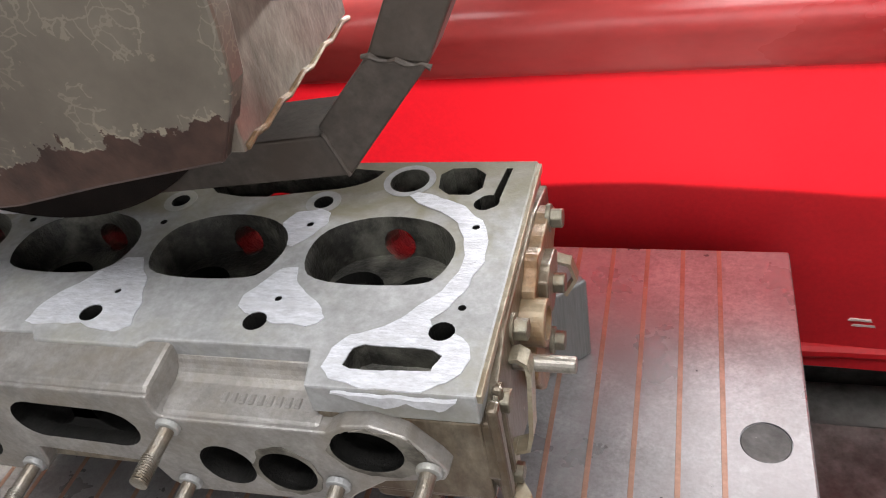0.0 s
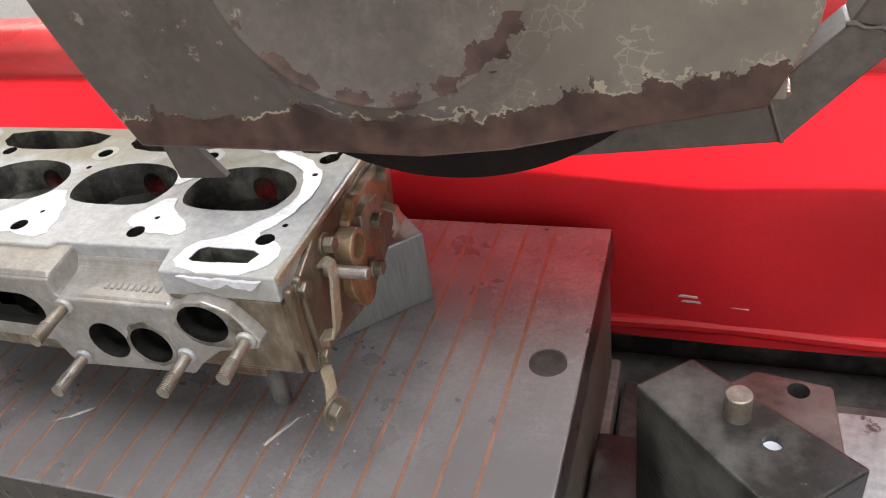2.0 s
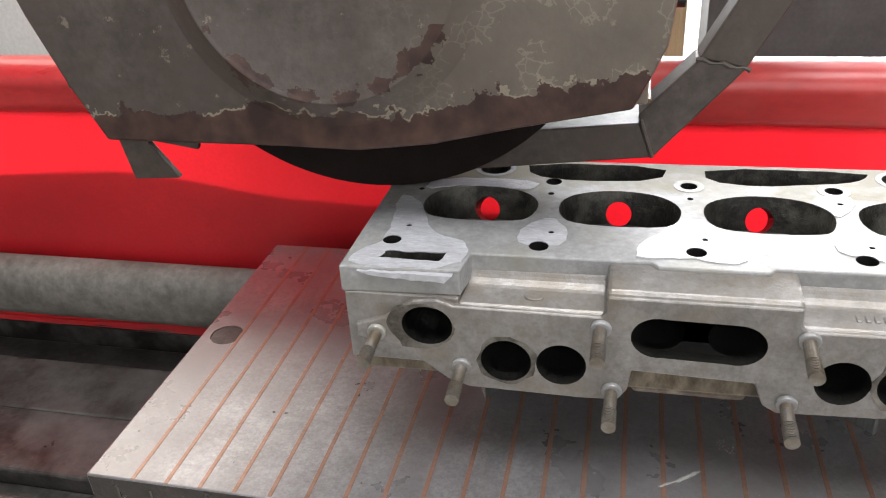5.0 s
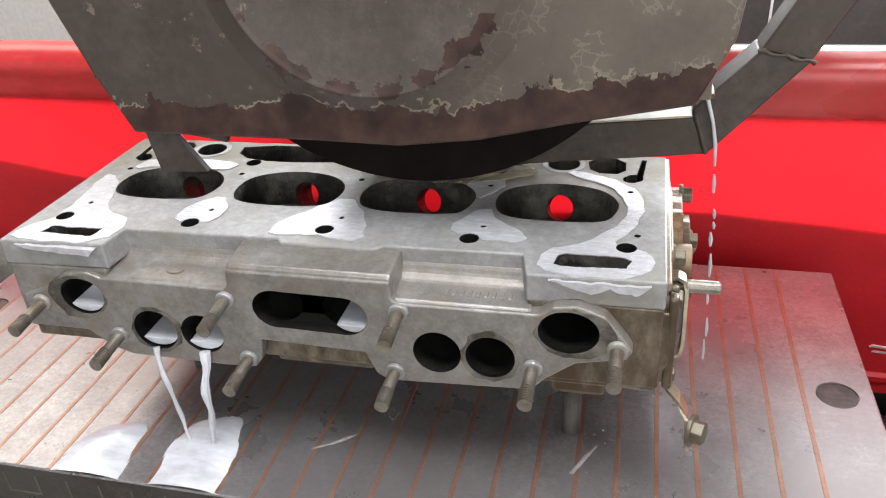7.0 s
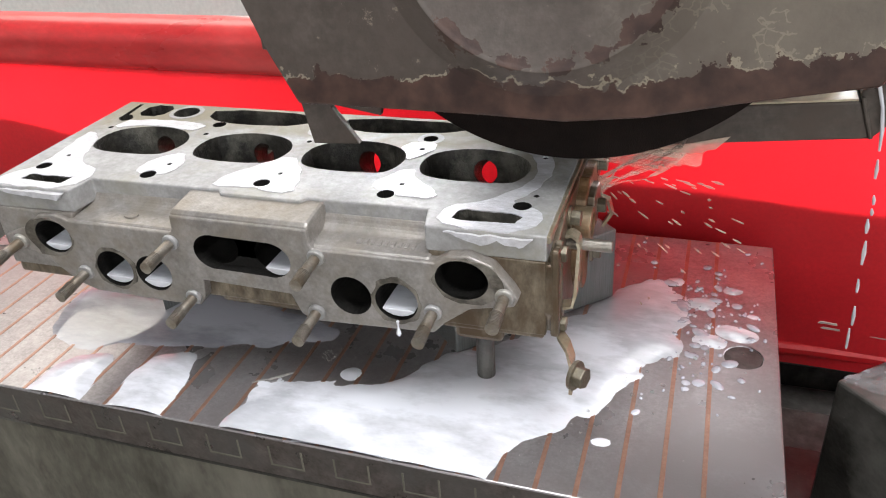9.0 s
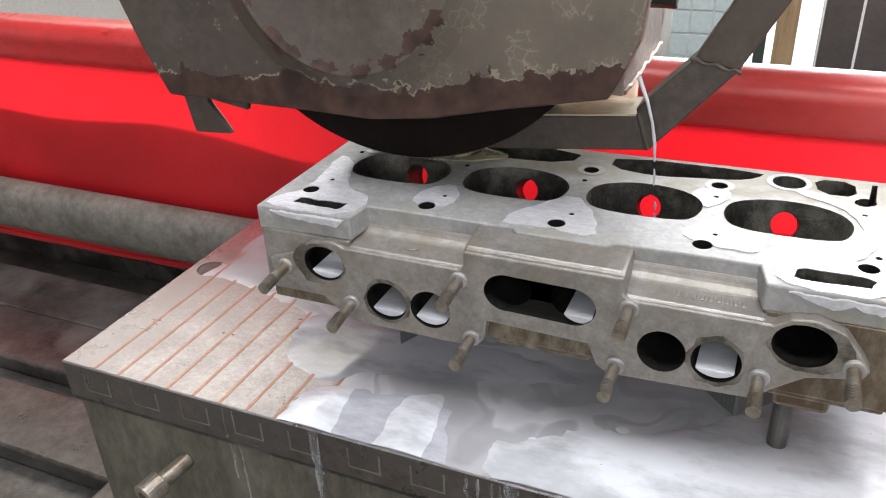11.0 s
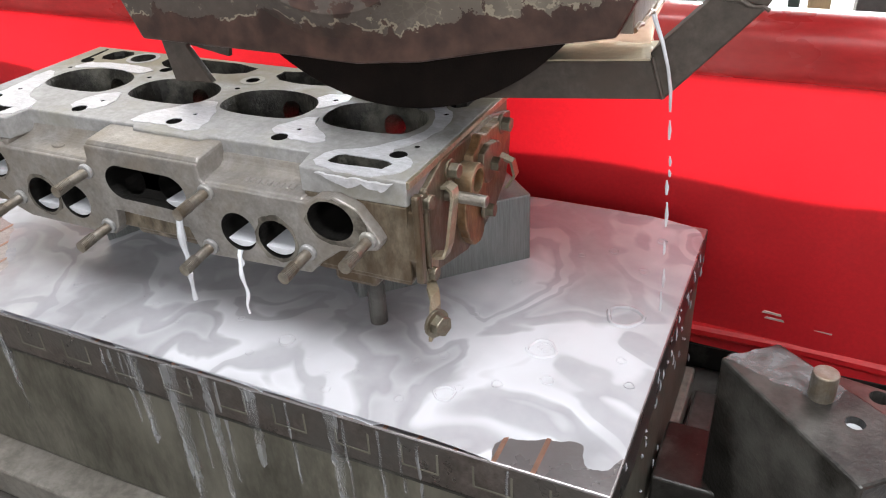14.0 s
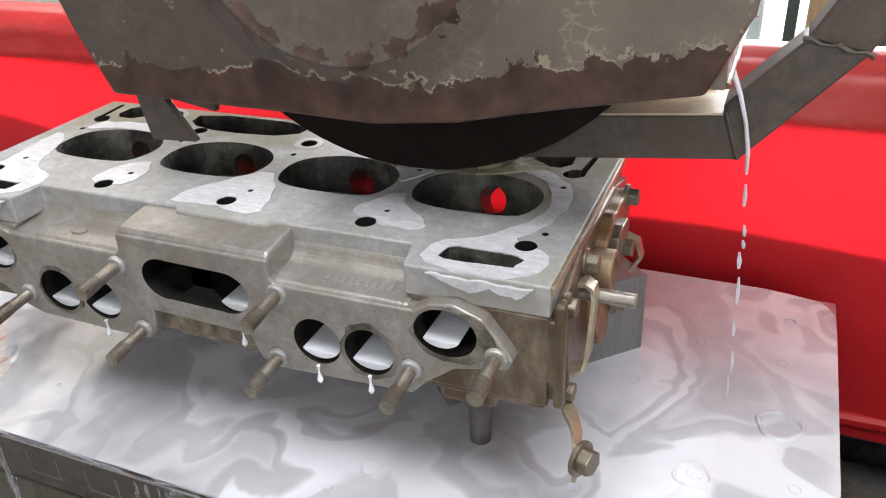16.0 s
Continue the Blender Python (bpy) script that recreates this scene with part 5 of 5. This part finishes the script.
def flows():
    stream(-0.124, 0.076, [(6.4, 7.12)], -0.006, seed=1)
    stream(-0.160, 0.076, [(6.65, 7.1)], 0.012, 0.0014, seed=2)
    stream(-0.014, 0.102, [(7.15, 7.4), (13.4, 15.2)], 0.002, 0.0020, seed=3, bottom=0.03)
    stream(0.068, 0.080, [(7.45, 8.4), (9.7, 10.25), (14.2, 14.65)], -0.004, 0.0021, seed=4)
    stream(0.035, 0.079, [(13.8, 14.4)], 0.004, 0.0012, seed=8, bottom=0.03)
    stream(-0.122, 0.076, [(12.85, 13.25)], -0.005, 0.0024, seed=5)
    stream(-0.158, 0.076, [(12.85, 13.25)], 0.028, 0.0014, seed=6, bottom=0.03)
    for x, z, spans in ((0.068, 0.079, [(8.5, 9.6), (12.4, 13.9), (15.2, 16.0)]), (0.035, 0.078, [(12.9, 14.1), (15.4, 16.0)]), (-0.014, 0.092, [(12.4, 13.2), (15.6, 16.0)]), (-0.122, 0.075, [(12.4, 12.75), (15.5, 16.0)])):
        drop(x, z, spans)
    for x, z, r, t in ((-0.207, 0.111, 0.0150, 6.2), (-0.158, 0.089, 0.0155, 6.4), (-0.124, 0.089, 0.0150, 6.4), (-0.018, 0.113, 0.0140, 6.9), (0.0675, 0.093, 0.0150, 8.1), (0.0345, 0.0925, 0.0145, 12.0), (0.110, 0.116, 0.0130, 15.6)):
        port_fluid(x, z, r, [(t, 16.0)])
    # runs down the front of the chuck
    rng = random.Random(5)
    bm = bmesh.new()
    for k in range(20):
        x = rng.uniform(-0.30, 0.27) if k > 8 else rng.uniform(-0.08, 0.10)
        ln = rng.uniform(0.02, 0.13)
        pts = [(x + 0.0015 * noise.noise(Vector((u * 3, k, 2))), -0.0970 + (0.0022 if u * ln > 0.036 else 0), -0.003 - ln * u) for u in [j / 8 for j in range(9)]]
        sweep_bm(pts, 0.001, 6, bm=bm, radii=[rng.uniform(0.0006, 0.0016) for _ in pts])
    for k, (x, w, ln) in enumerate(((-0.046, 0.006, 0.09), (-0.012, 0.009, 0.15), (0.022, 0.005, 0.13), (0.062, 0.008, 0.075), (0.130, 0.006, 0.110), (-0.20, 0.005, 0.08))):
        side = [(x + w * (0.9 - 0.75 * u) , -0.001 - ln * u) for u in [j / 6 for j in range(7)]]
        other = [(x - w * (0.8 - 0.70 * u), -0.001 - ln * u) for u in [j / 6 for j in range(6, -1, -1)]]
        prism_bm(ragged(side + other, 0.0022, 130, k * 2.3), "y", -0.0979, -0.0930, bm=bm)
    runs = tagged(part("coolant_runs", bm, RUN, smooth=True), "white coolant runs down the front of the chuck", "coolant runs", kind="stuff")
    STAGES.append((runs, [(0.0, (0, 0.014, 0)), (9.0, (0, 0.014, 0)), (9.6, (0, 0, 0)), (16.0, (0, 0, 0))], True))
    bm = bmesh.new()
    for k in range(46):
        y, z0, ln = rng.uniform(-0.085, 0.235), -0.004 - 0.13 * rng.random() ** 1.6, rng.uniform(0.002, 0.012)
        sweep_bm([(0.3203, y, z0), (0.3206, y + 0.0012 * ln / 0.01, z0 - ln / 2), (0.3203, y + 0.002 * ln / 0.01, z0 - ln)], 0.001, 6, bm=bm, radii=[0.0004, rng.uniform(0.0006, 0.0013), 0.0005])
    es = tagged(part("end_splashes", bm, FILM, smooth=True), "small milky splashes on the end of the chuck", "coolant splashes", kind="stuff")
    STAGES.append((es, [(0.0, (-0.01, 0, 0)), (8.0, (-0.01, 0, 0)), (9.0, (0, 0, 0)), (16.0, (0, 0, 0))], True))
    # the broken thread that falls from the corner of the guard
    top = [(0.180, 0.085, 0.238), (0.184, 0.085, 0.226), (0.190, 0.085, 0.212), (0.195, 0.085, 0.196), (0.198, 0.086, 0.180), (0.199, 0.086, 0.166)]
    bm = sweep_bm(top, 0.002, 8, radii=[0.0020, 0.0017, 0.0013, 0.0011, 0.0013, 0.0008])
    z = 0.160
    for k in range(14):
        ln = rng.choice((0.006, 0.010, 0.016, 0.022)) * rng.uniform(0.8, 1.2)
        x = 0.199 + rng.uniform(-0.0012, 0.0012) + 0.010 * (0.166 - z) / 0.166
        sweep_bm([(x, 0.086, z), (x + 0.0006, 0.086, z - ln / 2), (x + 0.0008, 0.086, z - ln)], 0.0015, 6, bm=bm, radii=[0.0006, rng.uniform(0.0009, 0.0017), 0.0008])
        z -= ln + rng.choice((0.001, 0.003, 0.006, 0.012))
        if z < 0.018:
            break
    th = tagged(part("coolant_thread", bm, MILK, smooth=True), "broken white coolant thread falling from the guard corner", "coolant thread")
    windows_of(th, [(6.95, 16.0)], (-0.06, 0.02, 0.235), False)
    film = tagged(part("arm_film", prism_bm([(0.04, 0.1825), (0.182, 0.1957), (0.182, 0.1982), (0.04, 0.1846)], "y", 0.0915, 0.1350), CREAM), "cream coolant film on the arm", "coolant film")
    STAGES.append((film, [(0.0, (0, 0, -0.006)), (4.6, (0, 0, -0.006)), (5.6, (0, 0, 0)), (16.0, (0, 0, 0))], False))
    bm = bmesh.new()
    for k in range(3):
        prism_bm(ragged([(0.085, 0.190), (0.176, 0.200), (0.178, 0.232), (0.150, 0.226), (0.110, 0.216)], 0.004, 60, k), "y", 0.124 + 0.004 * k, 0.1248 + 0.004 * k, bm=bm)
    gv = tagged(part("guard_veil", bm, SPRAY, smooth=True), "thin peach coolant sheet hanging between guard and arm", "coolant sheet", kind="stuff")
    windows_of(gv, [(7.4, 16.0)], (0, 0.0, 0.07), False)
    bp = tagged(part("block_pool", prism_bm(ragged([(0.362, 0.058), (0.394, 0.086), (0.440, 0.050), (0.432, 0.036), (0.405, 0.040)], 0.004, 80, 4.0), "z", -0.0005, 0.0008), RUN), "thin milky coolant on the clamp block", "coolant pool")
    STAGES.append((bp, [(0.0, (0, 0, -0.004)), (7.6, (0, 0, -0.004)), (8.3, (0, 0, 0)), (16.0, (0, 0, 0))], True))
    # coolant lying in the nip between wheel and deck
    bm = prism_bm(ragged(rounded([(-0.05, 0.088), (0.00, 0.078), (0.040, 0.080), (0.062, 0.090), (0.088, 0.100), (0.072, 0.112), (0.040, 0.120), (-0.03, 0.118)], 2), 0.004, 60, 2.0), "z", 0.1478, 0.1492)
    for k in range(5):
        y = 0.084 + 0.007 * k
        prism_bm(ragged([(-0.01, 0.149), (0.03, 0.149), (0.052, 0.152), (0.066, 0.158), (0.058, 0.1545), (0.03, 0.1535)], 0.0018, 90, k), "y", y, y + 0.0012, bm=bm)
    nip = tagged(part("nip_coolant", bm, CREAMWET, smooth=True), "cream coolant squeezed out under the wheel", "coolant film", kind="stuff")
    windows_of(nip, [(6.0, 7.45), (9.4, 13.95), (15.7, 16.0)], (0, 0.0, 0.10), False)
    # spray thrown off the wheel, and the veil that falls beside the head
    bm = bmesh.new()
    for k in range(7):
        y, f = 0.082 + 0.0055 * k, rng.uniform(0.80, 1.12)
        top = [(-0.020, 0.1500), (0.020, 0.1495), (0.050, 0.1535), (0.078, 0.1610), (0.100 * f, 0.1690)]
        low = ragged([(0.094 * f, 0.1600), (0.074 * f, 0.148 - 0.004 * f), (0.050 * f, 0.136), (0.030 * f, 0.124), (0.012, 0.108), (-0.018, 0.100)], 0.008, 60, 3.0 * k)[:-8]
        prism_bm(top + low, "y", y, y + 0.0008, bm=bm)
    for k in range(60):
        a = radians(rng.triangular(-75, 6, -20))
        r0, ln = rng.uniform(0.03, 0.15), rng.uniform(0.002, 0.010)
        o = Vector((-0.012, rng.uniform(0.085, 0.115), 0.150))
        d = Vector((math.cos(a), rng.uniform(-0.1, 0.1), math.sin(a)))
        p = o + d * r0
        if p.z < 0.160:
            sweep_bm([p, p + d * ln * 0.5, p + d * ln], 0.001, 5, bm=bm, radii=[0.0003, rng.uniform(0.0005, 0.0012), 0.0005])
    sp = tagged(part("coolant_spray", bm, SPRAY, smooth=True), "beige coolant spray flung off the wheel", "coolant spray", kind="stuff")
    windows_of(sp, [(7.85, 9.15), (14.2, 15.55)], (-0.03, 0.0, 0.16), False)
    bm = bmesh.new()
    for k in range(12):
        x0 = 0.172 + 0.026 * rng.random()
        y = 0.070 + 0.075 * rng.random()
        w = rng.uniform(0.010, 0.022)
        h = rng.uniform(0.07, 0.135)
        lp = ragged([(x0, h), (x0 + w * 0.7, h - 0.010), (x0 + w * 1.2, h * 0.6), (x0 + w * 1.5, 0.0), (x0 - w * 0.4, 0.0), (x0 - w * 0.2, h * 0.6)], 0.005, 70, k)
        prism_bm(lp, "y", y, y + 0.0008, bm=bm)
    for k in range(46):
        x, y = rng.uniform(0.170, 0.222), rng.uniform(0.085, 0.16)
        z, ln = rng.uniform(0.0, 0.11), rng.uniform(0.008, 0.03)
        sweep_bm([(x, y, z), (x + 0.002, y, z + ln / 2), (x + 0.001, y, z + ln)], 0.001, 5, bm=bm, radii=[0.0014, rng.uniform(0.0009, 0.0018), 0.0006])
    vl = tagged(part("coolant_veil", bm, VEIL, smooth=True), "torn veil of greenish coolant falling beside the head", "falling coolant", kind="stuff")
    windows_of(vl, [(7.95, 8.9), (14.2, 15.5)], (0, 0, -0.157), True)


def litter():
    """grinding dust and grit on the chuck"""
    rng = random.Random(11)
    bm = bmesh.new()
    for k in range(420):
        if k < 230:
            x, y = rng.gauss(0.150, 0.022), rng.gauss(-0.030, 0.034)
        elif k < 270:
            x, y = rng.gauss(-0.014, 0.004), rng.gauss(-0.003, 0.004)
        else:
            x, y = rng.uniform(-0.43, 0.31), rng.uniform(-0.09, 0.20)
        if not (-0.09 < y < 0.23 and x < 0.312):
            continue
        s = rng.uniform(0.00014, 0.00045)
        m = pose(x, y, s * 0.6, rng.uniform(0, 90), rng.uniform(0, 90), rng.uniform(0, 90)) @ Matrix.Diagonal((s * rng.uniform(1, 2.4), s, s * 0.7, 1))
        bmesh.ops.create_icosphere(bm, subdivisions=1, radius=1.0, matrix=m)
    GRIT = mat("pale_grinding_grit", (0.42, 0.40, 0.38), 0.6, 0.2, 0.3, 200, 900, 0.1)
    rides(tagged(part("grinding_dust", bm, GRIT), "pale grinding dust and grit scattered on the chuck", "grinding dust", kind="stuff"))
    bm = bmesh.new()
    for a, b, w in (((-0.050, -0.040), (-0.036, -0.028), 0.0028), ((0.116, -0.038), (0.130, -0.010), 0.0026), ((-0.060, -0.046), (-0.052, -0.040), 0.0018)):
        prism_bm(ragged([a, (a[0] + w, a[1] - w * 0.4), (b[0] + w, b[1]), b], 0.001, 200, w), "z", -0.0003, 0.0003, bm=bm)
    rides(tagged(part("scratch_marks", bm, GRIT), "pale scratch marks rubbed into the chuck face", "scratch", kind="stuff"))
    # splashes flung over the end of the chuck
    bm = bmesh.new()
    for k in range(150):
        x, y = rng.gauss(0.262, 0.030), rng.gauss(0.115, 0.045)
        if not (0.17 < x < 0.312 and -0.02 < y < 0.23):
            continue
        s = 0.0009 + 0.0045 * rng.random() ** 4
        bmesh.ops.create_icosphere(bm, subdivisions=2, radius=1.0, matrix=pose(x, y, 0.0002, 0, 0, rng.uniform(0, 180)) @ Matrix.Diagonal((s * rng.uniform(1, 2), s, 0.0012, 1)))
    ss = tagged(part("coolant_splashes", bm, FILM, smooth=True), "milky splashes over the end of the chuck", "coolant splashes", kind="stuff")
    STAGES.append((ss, [(0.0, (0, 0, -0.006)), (6.8, (0, 0, -0.006)), (7.2, (0, 0, 0)), (16.0, (0, 0, 0))], True))
    # pits and ripple rings where drops strike the coolant sheet
    bm = bmesh.new()
    pits = [(0.240, 0.015, 0.010), (0.285, 0.075, 0.013), (0.195, -0.055, 0.007), (0.060, -0.045, 0.006)]
    pits += [(rng.uniform(0.17, 0.31), rng.uniform(-0.05, 0.20), rng.uniform(0.002, 0.0045)) for _ in range(14)]
    pits += [(rng.uniform(-0.20, 0.20), rng.uniform(-0.085, -0.03), rng.uniform(0.0015, 0.0035)) for _ in range(16)]
    for x, y, r in pits:
        ring = [(x + r * math.cos(a) * (1 + 0.12 * math.sin(3 * a + x * 90)), y + r * math.sin(a), 0.0045) for a in [2 * math.pi * k / 22 for k in range(23)]]
        sweep_bm(ring, r * 0.14, 6, bm=bm)
    rp = tagged(part("coolant_ripples", bm, SWIRL, smooth=True), "small rings and pits in the coolant sheet", "coolant ripples", kind="stuff")
    STAGES.append((rp, [(0.0, (0, 0, -0.012)), (11.0, (0, 0, -0.012)), (12.2, (0, 0, 0)), (16.0, (0, 0, 0))], True))
    # foam bubbles on the coolant
    bm = bmesh.new()
    for k in range(130):
        cx, cy = rng.choice(((0.24, 0.14), (0.26, 0.05), (0.19, 0.02), (0.05, -0.06), (0.13, -0.03)))
        x, y = rng.gauss(cx, 0.025), rng.gauss(cy, 0.018)
        if not (-0.09 < y < 0.23 and x < 0.312):
            continue
        s = rng.uniform(0.0006, 0.0019)
        bmesh.ops.create_icosphere(bm, subdivisions=2, radius=s, matrix=pose(x, y, 0.0019))
    fo = tagged(part("foam_bubbles", bm, VEIL, smooth=True), "small clear foam bubbles on the coolant", "foam bubbles", kind="stuff")
    STAGES.append((fo, [(0.0, (0, 0, -0.006)), (8.6, (0, 0, -0.006)), (9.2, (0, 0, 0)), (16.0, (0, 0, 0))], True))


flows()
litter()


# ---- what moves ----
def stroke(t):
    """where the table stands: it runs to and fro at an even pace"""
    knots = [(0.0, 0.1195), (2.066, -0.2575), (5.27, 0.316), (8.446, -0.2566), (11.683, 0.3196), (14.82, -0.251), (16.0, -0.0447)]

    def tri(u):
        for (a, b), (c, d) in zip(knots, knots[1:]):
            if u <= c:
                return b + (d - b) * (u - a) / (c - a)
        return knots[-1][1]
    h = 0.13
    if t < h or t > 16 - h:
        return tri(t)
    return sum(tri(t + h * k / 10) for k in range(-10, 11)) / 21


def motions():
    times = [k * 0.25 for k in range(65)]
    for ob in MOVERS:
        walk(ob, [(t, pose(stroke(t), 0, 0)) for t in times])
    for ob, rows, table in STAGES:
        keys = sorted({*times, *(min(16.0, round(a[0], 2)) for a in rows)}) if table else [a[0] for a in rows]

        def offset(t):
            for (a, p), (b, q) in zip(rows, rows[1:]):
                if t <= b:
                    u = 0 if b == a else max(0, (t - a) / (b - a))
                    return [m + (n - m) * u for m, n in zip(p, q)]
            return rows[-1][1]
        out, last = [], None
        for t in keys:
            if frame(t) == last:
                continue
            last = frame(t)
            o = offset(t)
            out.append((t, pose(o[0] + (stroke(t) if table else 0), o[1], o[2])))
        walk(ob, out)


motions()
